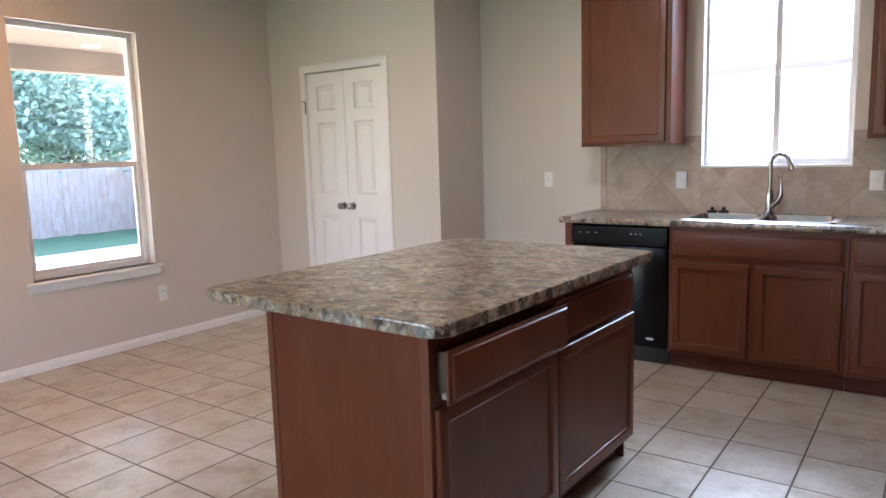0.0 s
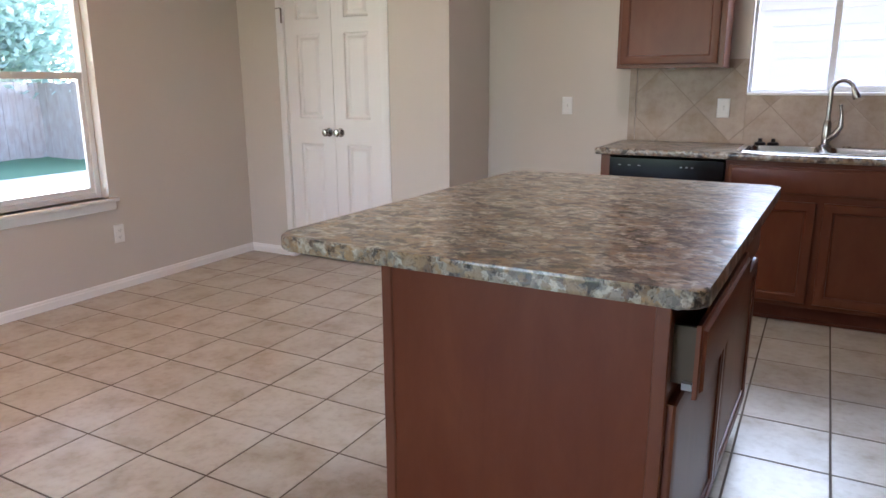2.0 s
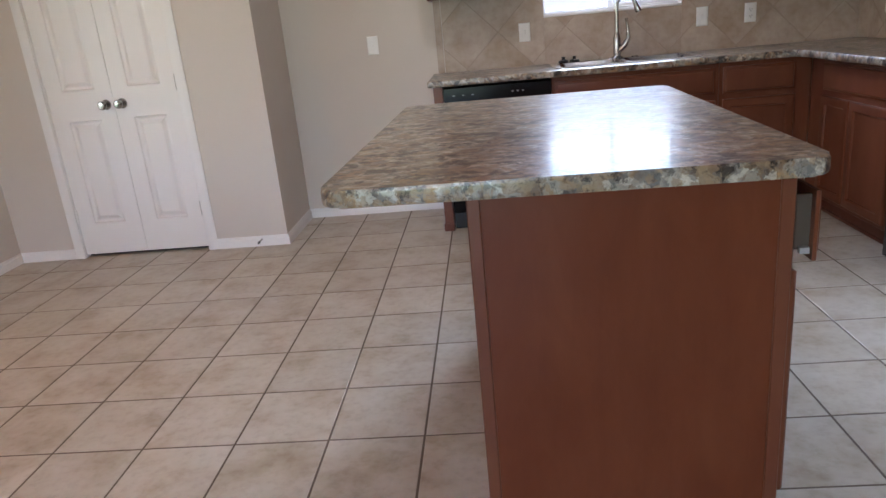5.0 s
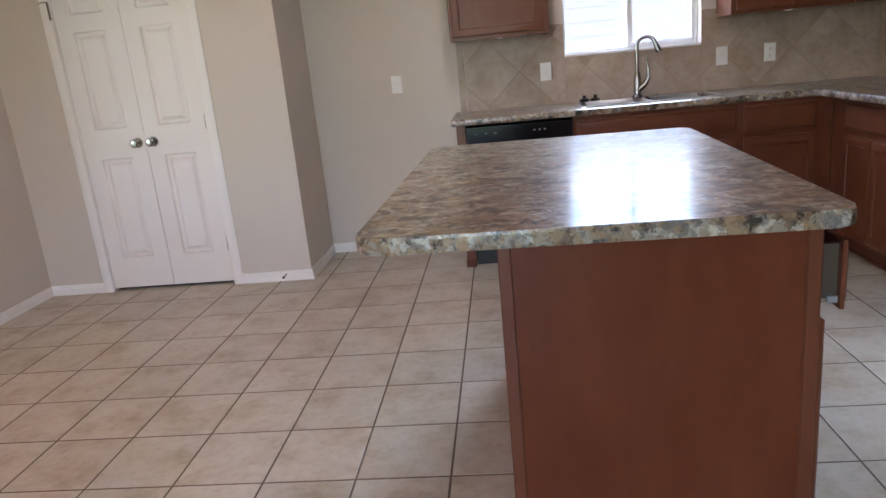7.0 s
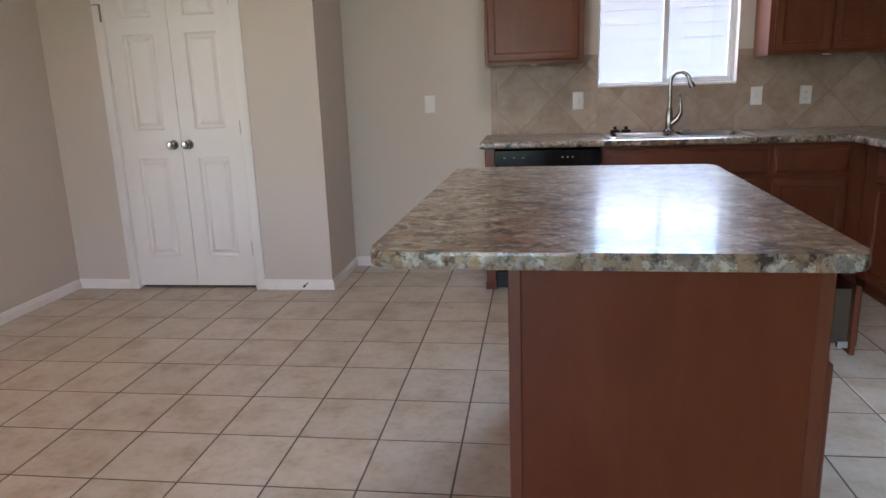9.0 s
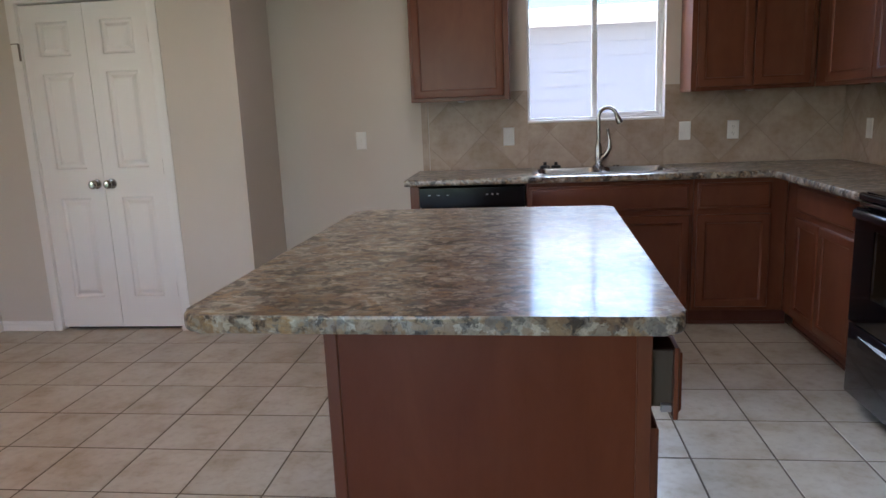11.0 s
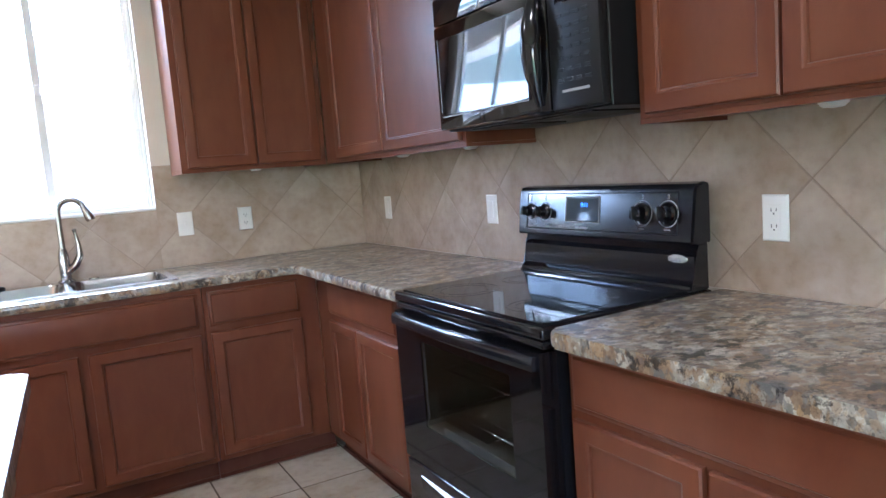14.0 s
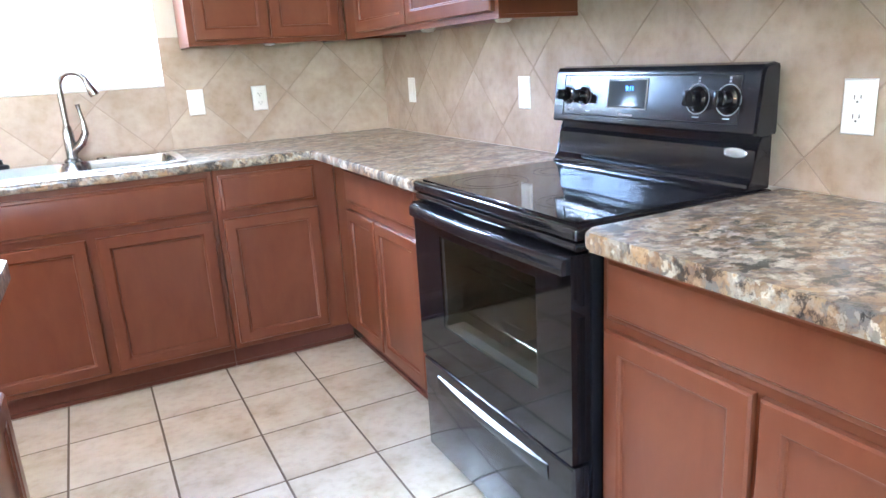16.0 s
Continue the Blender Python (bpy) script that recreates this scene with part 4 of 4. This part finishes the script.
part("riser", side_profile([(0.484, 0.92), (0.487, 0.935), (0.503, 0.948), (0.508, 1.012), (0.520, 1.024), (0.520, 1.046), (0.560, 1.046), (0.560, 0.92)], 0.008, RW - 0.008, 0.004), BLACK, rg)
guard = part("backguard", side_profile([(0.492, 1.047), (0.488, 1.053), (0.506, 1.190), (0.516, 1.205), (0.545, 1.209), (0.564, 1.204), (0.564, 1.047)], -0.001, RW + 0.001, 0.006), PANELB, rg)
lean = math.degrees(math.atan2(0.018, 0.137))
face = Matrix.Translation((0, 0.4975, 1.126)) @ pose(0, 0, 0, -lean)


def on_face(x, z, y=0.0):
    return face @ Matrix.Translation((x, y, z))


def placed(name, bm, material, parent, m, label=""):
    ob = part(name, bm, material, parent, label)
    ob.matrix_basis = m
    return ob


placed("panel_line", add_rings(bmesh.new(), RW - 0.10, 0.118, [(0, 0.001), (0, -0.0012), (0.002, -0.0016), (0.004, 0.0006)], 0.05, -0.058, fill=False, back=False), BLACKS, guard, on_face(0, 0))
for kx in (0.075, 0.150, RW - 0.178, RW - 0.085):
    big = kx > 0.3
    r = 0.030 if big else 0.025
    kb = add_lathe(bmesh.new(), [(0, -0.034), (r * 0.55, -0.033), (r * 0.66, -0.030), (r * 0.72, -0.010), (r, -0.006), (r * 1.02, 0.0), (0, 0.0)], pose(0, 0, 0, -90))
    knob = placed("control_knob", kb, BLACK, rg, on_face(kx, 0.0))
    part("knob_grip", box((-0.006, -0.046, -r * 0.62), (0.006, -0.030, r * 0.62), 0.003, 2), BLACK, knob)
    part("dial_ring", add_lathe(bmesh.new(), [(r * 1.16, -0.0005), (r * 1.2, -0.0014), (r * 1.24, -0.0005)], pose(0, 0, 0, -90), 32), GREYMARK, knob)
    placed("dial_mark", add_box(box((-0.003, -0.0014, 0.047), (0.003, -0.0004, 0.053)), (-0.003, -0.0014, 0.040), (0.003, -0.0004, 0.0445)), GREYMARK, guard, on_face(kx, 0.0))
    placed("dial_mark", box((-0.010, -0.0014, -0.045), (0.010, -0.0004, -0.042)), GREYMARK, guard, on_face(kx + (0 if big else 0.02), 0.0))
disp = placed("clock_display", add_rings(bmesh.new(), 0.150, 0.076, [(0, 0.001), (0, -0.002), (0.003, -0.003), (0.006, -0.001)], 0.0, 0.0), DISPLAY, guard, on_face(0.258, -0.030), "grey glass clock display")
placed("display_rim", add_rings(bmesh.new(), 0.156, 0.082, [(0, 0.001), (0, -0.0026), (0.0015, -0.0032), (0.003, -0.0026), (0.003, 0.001)], -0.003, -0.003, fill=False, back=False), GREYMARK, disp, Matrix())
text_mesh("clock_digits", "9:11", 0.019, BLUEGLOW, disp, Matrix.Translation((0.085, -0.0018, 0.052)) @ pose(0, 0, 0, 90))
placed("brand_plate", add_box(box((0, -0.0014, 0), (0.014, -0.0004, 0.008)), (0.017, -0.0014, 0.0), (0.056, -0.0004, 0.006)), GREYMARK, guard, on_face(0.305, -0.052))
part("badge", add_lathe(bmesh.new(), [(0, -0.003), (0.032, -0.002), (0.034, 0.0)], Matrix.Translation((RW - 0.066, 0.5065, 1.004)) @ pose(0, 0, 0, -90) @ Matrix.Diagonal((1, 0.36, 1, 1))), SILVER, guard, "oval silver badge")
part("ridge_trim", box((0.012, 0.479, 0.9218), (RW - 0.012, 0.4835, 0.928), 0.0015, 1), PANELB, guard)

# ---- microwave ----
MWW, MD = 0.765, 0.40
mw = thing("microwave_oven", east(0.478, 2.973, 1.412), "black over-the-range microwave oven", "microwave oven")
MH = 0.418
part("case", box((0, 0.032, 0.0), (MWW, MD, MH), 0.003, 1), BLACKS, mw)
part("bottom_grille", add_box(add_box(box((0.10, 0.06, -0.004), (0.30, 0.28, 0.0)), (0.46, 0.06, -0.004), (0.66, 0.28, 0.0)), (0.33, 0.07, -0.003), (0.43, 0.15, 0.0)), BLACKM, mw)
part("vent_band", box((0.0, 0.002, MH - 0.085), (MWW, 0.0315, MH), 0.008, 2), MWGLASS, mw)
mdoor = part("door", box((0.0, 0.0, 0.004), (0.575, 0.0315, MH - 0.087), 0.008, 2), MWGLASS, mw)
part("door_window", add_rings(bmesh.new(), 0.465, 0.245, [(0, 0.002), (0, -0.003), (0.004, -0.0045), (0.008, -0.003)], 0.030, 0.045, back=False), MWGLASS, mdoor, "dark reflective window")
part("window_edge", add_box(box((0.034, -0.0048, 0.044), (0.49, -0.0042, 0.0475)), (0.0285, -0.0048, 0.06), (0.0312, -0.0042, 0.29)), GREYMARK, mdoor)
mh = bmesh.new()
add_tube(mh, [(0.540, -0.006 - 0.020 * math.sin(math.pi * i / 16), 0.022 + 0.300 * i / 16) for i in range(17)], [0.009 + 0.019 * math.sin(math.pi * i / 16) for i in range(17)], 14, 0.8)
part("handle", mh, BLACK, mdoor)
cp = part("control_panel", box((0.578, 0.0, 0.004), (MWW, 0.0315, MH - 0.087), 0.008, 2), BLACKS, mw)
part("display", add_rings(bmesh.new(), 0.125, 0.05, [(0, 0.001), (0, -0.002), (0.003, -0.003), (0.005, -0.0015)], 0.612, 0.262), CERAMIC, cp)
text_mesh("clock_digits", "9:11", 0.019, BLUEGLOW, cp, Matrix.Translation((0.675, -0.0022, 0.288)) @ pose(0, 0, 0, 90))
for r in range(7):
    for c in range(4):
        part("key", box((0.612 + 0.033 * c, -0.0022, 0.072 + 0.026 * r), (0.634 + 0.033 * c, 0.0, 0.081 + 0.026 * r), 0.0008, 1), BLACKS, cp)
part("key_bar", box((0.625, -0.0022, 0.046), (0.725, 0.0, 0.053), 0.001, 1), GREYMARK, cp)

# ---- switches and sockets ----


def plate(m, kind, label):
    pl = thing("wall_plate", m, label, "wall plate", "wall plates")
    part("cover", add_rings(bmesh.new(), 0.072, 0.116, [(0, 0.0), (0, -0.002), (0.004, -0.006), (0.008, -0.0065)], -0.036, -0.058), WHITEP, pl)
    if kind == "switch":
        part("rocker", add_rings(bmesh.new(), 0.012, 0.026, [(0, -0.0064), (0.001, -0.013), (0.003, -0.014)], -0.006, -0.013, back=False), WHITEP, pl)
    elif kind == "decora":
        part("rocker", box((-0.016, -0.009, -0.033), (0.016, -0.006, 0.033), 0.001, 1), WHITEP, pl)
    if kind == "socket":
        face_ob = part("receptacle", box((-0.017, -0.0085, -0.034), (0.017, -0.006, 0.034), 0.001, 1), WHITEP, pl)
        for zz in (-0.020, 0.020):
            part("slot", add_box(add_box(box((-0.008, -0.0089, zz - 0.004), (-0.006, -0.0084, zz + 0.005)), (0.006, -0.0089, zz - 0.003), (0.008, -0.0084, zz + 0.005)),
                                 (-0.002, -0.0089, zz - 0.011), (0.002, -0.0084, zz - 0.007)), DARKHOLE, face_ob)
    for zz in (-0.042, 0.042):
        part("screw", add_lathe(bmesh.new(), [(0, -0.0075), (0.003, -0.007), (0.0034, -0.006)], Matrix.Translation((0, 0, zz)) @ pose(0, 0, 0, -90), 8), WHITEP, pl)
    return pl


YT = YB - 0.010
plate(pose(-2.185, YB, 1.13), "switch", "white plastic switch plate on the alcove wall")
plate(pose(-1.195, YT, 1.125), "switch", "white plastic switch plate on the tiled splashback")
plate(pose(-0.078, YT, 1.122), "switch", "white plastic switch plate by the sink window")
plate(pose(0.218, YT, 1.12), "socket", "white plastic socket plate on the tiled splashback")
plate(east(XR - 0.010, 4.27, 1.115), "decora", "white plastic plate near the corner")
plate(east(XR - 0.010, 3.30, 1.118), "decora", "white plastic plate beside the range")
plate(east(XR - 0.010, 2.05, 1.11), "socket", "white plastic twin socket beside the range")
plate(pose(XL, 2.83, 0.36, 0, 0, 90), "socket", "painted-over socket plate under the window")

# ---- under-cabinet pucks ----
for px, py, rz in ((-1.48, 4.40, 0), (0.245, 4.40, 0), (0.67, 3.64, 0), (0.67, 3.10, 0), (0.71, 1.80, 0)):
    pk = thing("puck_light", pose(px, py, UZ + 0.012), "small white puck light under the cabinet, off", "puck light", "puck lights")
    part("lens", add_lathe(bmesh.new(), [(0, -0.020), (0.020, -0.018), (0.028, -0.010), (0.030, 0.0), (0, 0.0)], steps=18), WHITEP, pk)

# ---- ceiling lamps, added out of view where the fill light comes from ----
for lx, ly, lp, lc in FILL_LAMPS:
    cl = thing("added_ceiling_light", pose(lx, ly, ZC), "added round white recessed ceiling light, lit, out of view", "ceiling light", "ceiling lights")
    part("trim_ring", add_lathe(bmesh.new(), [(0.072, -0.003), (0.076, -0.008), (0.095, -0.006), (0.10, 0.0)], steps=28), TRIM, cl)
    part("lens", add_lathe(bmesh.new(), [(0, -0.002), (0.072, -0.002)], steps=28), LAMPGLOW, cl)

# ---- outside ----
solid("ground", box((-60, -60, -0.35), (60, 60, -0.20)), GRASS, "green mown lawn round the house", "ground", "structure")
# added slab covering the lawn here, so less green light bounces up
solid("side_bounce_slab", box((-12, 4.9, -0.20), (12, 9.4, -0.185)), CONCRETE, "added pale slab between the houses that keeps bounced light grey", "path", "structure")
solid("patio", box((-8.2, -2.0, -0.20), (XL - TH, 5.2, -0.06)), CONCRETE, "grey concrete patio slab", "patio", "structure")
solid("patio_roof", add_box(box((-8.0, -2.5, 2.62), (XL - TH, 6.0, 2.72)), (-8.0, -2.5, 2.36), (-7.8, 6.0, 2.62)), SOFFIT, "beige soffit and beam of the patio cover", "patio cover", "structure")
for px, py in ((-6.70, 3.13), (-7.47, 4.06)):
    cl = thing("patio_light", pose(px, py, 2.62), "round recessed patio light, lit", "patio light", "patio lights")
    part("lens", add_lathe(bmesh.new(), [(0, -0.004), (0.085, -0.004), (0.095, 0.0)], steps=20), LAMPGLOW, cl)

fence = thing("garden_fence", pose(-15.0, -8, -0.2), "weathered beige wooden privacy fence", "fence")
board_me = mesh_of("board", add_prism(bmesh.new(), [(0, -0.068), (0.018, -0.068), (0.018, 0.068), (0, 0.068)], 0, 1.52), FENCEW)
for i in range(170):
    ob = new("board", board_me)
    ob.parent = fence
    ob.matrix_basis = pose(random.uniform(-0.004, 0.004), 0.07 + 0.141 * i, random.uniform(-0.02, 0.02))
for zz in (0.25, 0.75, 1.3):
    part("rail", box((-0.06, 0, zz), (-0.012, 24, zz + 0.09)), FENCEW, fence)
side = thing("garden_fence", pose(-15.0, 9.0, -0.2, 0, 0, -90), "weathered beige wooden side fence", "fence")
for i in range(60):
    ob = new("board", board_me)
    ob.parent = side
    ob.matrix_basis = pose(random.uniform(-0.004, 0.004), 0.07 + 0.141 * i, random.uniform(-0.02, 0.02))


def tree(x, y, h, r, seed):
    """A trunk, limbs and a crown of many small leaf clumps."""
    rnd = random.Random(seed)
    tr_ob = thing("tree", pose(x, y, -0.2), "leafy green tree behind the fence", "tree", "garden trees")
    wood_bm = bmesh.new()
    add_tube(wood_bm, [(0, 0, -0.05), (0.05, 0.02, h * 0.3), (0.0, 0.1, h * 0.55), (0.1, 0.1, h * 0.85)], [0.22, 0.16, 0.10, 0.03], 10)
    tips = []
    for i in range(9):
        a, z = rnd.uniform(0, 6.28), h * rnd.uniform(0.3, 0.7)
        end_p = Vector((math.cos(a) * r * 0.75, math.sin(a) * r * 0.75, z + rnd.uniform(0.2, 0.25) * h))
        add_tube(wood_bm, [(0.02, 0.05, z), (end_p.x * 0.5, end_p.y * 0.5, z + 0.12 * h), end_p], [0.08, 0.05, 0.015], 7)
        tips.append(end_p)
    part("trunk", wood_bm, BARK, tr_ob)
    verts, faces = [], []
    for i in range(13000):
        c = rnd.choice(tips) if rnd.random() < 0.75 else Vector((0, 0, h * 0.7))
        p = c + Vector((rnd.gauss(0, r * 0.33), rnd.gauss(0, r * 0.33), rnd.gauss(0, r * 0.26)))
        if p.z < 0.9:
            continue
        s = rnd.uniform(0.06, 0.12)
        u = Vector((rnd.gauss(0, 1), rnd.gauss(0, 1), rnd.gauss(0, 0.6))).normalized()
        w = u.orthogonal().normalized()
        n = len(verts)
        verts += [p - u * s, p + w * s * 0.5, p + u * s, p - w * s * 0.5]
        faces.append((n, n + 1, n + 2, n + 3))
    me = bpy.data.meshes.new("crown")
    me.from_pydata([tuple(v) for v in verts], [], faces)
    me.materials.append(LEAF)
    ob = new("crown", me)
    ob.parent = tr_ob


for args in ((-18.0, 3.0, 6.5, 2.3, 1), (-17.2, 6.8, 5.2, 2.2, 2), (-18.6, 9.8, 5.4, 2.4, 3), (-17.0, 0.6, 4.2, 2.2, 4), (-16.6, 4.6, 3.4, 2.0, 6), (-16.9, 8.2, 3.6, 2.1, 7), (-21.0, 5.4, 8.5, 3.0, 5)):
    tree(*args)

# neighbour's house seen through the sink window
house = thing("neighbour_house", pose(-6, 9.4, -0.17), "beige lap-sided house with a shingled roof", "house")
part("wall", box((0, 0.02, 0), (12, 5, 2.62)), SIDING, house)
for i in range(14):
    bm = bmesh.new()
    z = 0.1 + 0.18 * i
    v = [bm.verts.new(p) for p in ((0, 0.0, z), (12, 0.0, z), (12, 0.018, z + 0.19), (0, 0.018, z + 0.19), (0, 0.0195, z), (12, 0.0195, z))]
    bm.faces.new((v[0], v[1], v[2], v[3]))
    bm.faces.new((v[0], v[4], v[5], v[1]))
    part("siding_board", bm, SIDING, house, soft=False)
rf = bmesh.new()
v = [rf.verts.new(p) for p in ((-0.4, -0.45, 2.62), (12.4, -0.45, 2.62), (12.4, 2.4, 3.62), (-0.4, 2.4, 3.62), (12.4, 5.6, 2.62), (-0.4, 5.6, 2.62))]
rf.faces.new((v[0], v[1], v[2], v[3])), rf.faces.new((v[3], v[2], v[4], v[5])), rf.faces.new((v[0], v[3], v[5])), rf.faces.new((v[1], v[4], v[2]))
part("roof", rf, ROOFING, house, "blue-grey shingle roof", soft=False)
part("fascia", box((-0.4, -0.48, 2.47), (12.4, -0.452, 2.64)), TRIM, house, "white painted fascia board")
part("soffit", box((-0.4, -0.452, 2.47), (12.4, 0.0, 2.50)), TRIM, house)

# ---- splashback tiles ----


def clip(poly, lo, hi):
    """Cuts a convex polygon of (x, y) to a rectangle."""
    for axis in (0, 1):
        for limit, sign in ((lo[axis], 1), (hi[axis], -1)):
            res = []
            for i in range(len(poly)):
                p, q = poly[i], poly[(i + 1) % len(poly)]
                a, b = sign * (p[axis] - limit), sign * (q[axis] - limit)
                if a >= 0:
                    res.append(p)
                if a * b < 0:
                    s = a / (a - b)
                    res.append((p[0] + s * (q[0] - p[0]), p[1] + s * (q[1] - p[1])))
            poly = res
            if len(poly) < 3:
                return []
    return poly


def size_of(poly):
    return abs(sum(poly[i][0] * poly[(i + 1) % len(poly)][1] - poly[(i + 1) % len(poly)][0] * poly[i][1] for i in range(len(poly)))) / 2


def tile_piece(parent, poly, depth, material, edge=0.0015):
    """One thin tile over a polygon in x and z, its face at y = -depth, its rim eased."""
    bm = bmesh.new()
    cx, cz = sum(p[0] for p in poly) / len(poly), sum(p[1] for p in poly) / len(poly)

    def ring(inset, y):
        out_v = []
        for x, z in poly:
            d = math.hypot(x - cx, z - cz) or 1
            out_v.append(bm.verts.new((x - (x - cx) / d * inset, y, z - (z - cz) / d * inset)))
        return out_v

    loops = [ring(0, 0.0), ring(0, -depth + edge), ring(edge, -depth)]
    for p, q in zip(loops, loops[1:]):
        for i in range(len(p)):
            j = (i + 1) % len(p)
            bm.faces.new((p[i], p[j], q[j], q[i]))
    bm.faces.new(loops[-1])
    return part("tile", bm, material, parent, soft=False)


def splash(name, m, regions, vertex, label, strips=()):
    """A diagonal tile field: regions are (x0, z0, x1, z1) in the wall's own plane."""
    field = thing(name, m, label, "splashback", kind="structure")
    for k, (x0, z0, x1, z1) in enumerate(regions):
        part("grout_bed", box((x0, -0.0068, z0), (x1, 0.0, z1)), GROUTW, field)
    d = 0.43 / 2
    gap = 0.0020
    for i in range(-24, 25):
        for j in range(-12, 13):
            if (i + j) % 2:
                continue
            cx, cz = vertex[0] + i * d, vertex[1] + (j + 1) * d
            q = d - gap * 1.414
            diamond = [(cx - q, cz), (cx, cz - q), (cx + q, cz), (cx, cz + q)]
            for x0, z0, x1, z1 in regions:
                got = clip(diamond, (x0, z0), (x1, z1))
                if len(got) > 2 and size_of(got) > 0.0004:
                    tile_piece(field, got, 0.0085, SPLASH)
    for s in strips:
        tile_piece(field, [(s[0], s[1]), (s[2], s[1]), (s[2], s[3]), (s[0], s[3])], 0.0085, SPLASH)
    return field


wx0, wx1, wz0 = SINK_WIN[0], SINK_WIN[1], SINK_WIN[2]
ZT = 1.415
splash("backsplash", pose(0, YB, 0), [(-1.722, CT1, wx0, ZT), (wx0, CT1, wx1, wz0 - 0.013), (wx1, CT1, XR - 0.010, ZT)], (-1.365, 1.142),
       "tan stone-look ceramic tiles laid diagonally behind the sink", [(-1.770, CT1, -1.726, ZT)])
splash("backsplash", east(XR, 0, 0), [(-(YB - 0.0005), CT1, -0.68, ZT)], (-2.385, 1.205), "tan stone-look ceramic tiles laid diagonally behind the range")

# ---- floor tiles ----
PITCH, PITCH_Y, FX, FY = 0.309, 0.328, 0.118, 2.445
floor = thing("floor", pose(0, 0, 0), "beige stone-look ceramic tile floor with dark grout", "floor", kind="structure")
part("grout_bed", box((XL - 0.1, YS - 0.1, -0.05), (XR + 0.1, YB + 0.1, -0.0016)), GROUT, floor)


def floor_tile_bm(bm, x0, y0, x1, y1):
    e = 0.0012
    lo = [bm.verts.new(p) for p in ((x0, y0, -0.004), (x1, y0, -0.004), (x1, y1, -0.004), (x0, y1, -0.004))]
    mid = [bm.verts.new(p) for p in ((x0, y0, -0.0008), (x1, y0, -0.0008), (x1, y1, -0.0008), (x0, y1, -0.0008))]
    hi = [bm.verts.new(p) for p in ((x0 + e, y0 + e, 0), (x1 - e, y0 + e, 0), (x1 - e, y1 - e, 0), (x0 + e, y1 - e, 0))]
    for p, q in ((lo, mid), (mid, hi)):
        for i in range(4):
            j = (i + 1) % 4
            bm.faces.new((p[i], p[j], q[j], q[i]))
    bm.faces.new(hi)
    return bm


g = 0.0039
whole = mesh_of("tile", floor_tile_bm(bmesh.new(), g, g, PITCH - g, PITCH_Y - g), FLOOR, soft=False)
rest = bmesh.new()
for i in range(-16, 4):
    for j in range(-16, 8):
        x0, y0 = FX + i * PITCH, FY + j * PITCH_Y
        a0, b0, a1, b1 = max(x0 + g, XL), max(y0 + g, YS), min(x0 + PITCH - g, XR), min(y0 + PITCH_Y - g, YB)
        if a1 - a0 < 0.01 or b1 - b0 < 0.01:
            continue
        if y0 < 0.3:
            floor_tile_bm(rest, a0, b0, a1, b1)
        elif a1 - a0 > PITCH - 2.5 * g and b1 - b0 > PITCH_Y - 2.5 * g:
            ob = new("tile", whole)
            ob.parent = floor
            ob.matrix_basis = Matrix.Translation((x0, y0, random.uniform(-0.0004, 0.0004)))
        else:
            part("tile", floor_tile_bm(bmesh.new(), a0, b0, a1, b1), FLOOR, floor, soft=False)
tagged(part("tile_field", rest, FLOOR, floor, soft=False), kind="stuff")
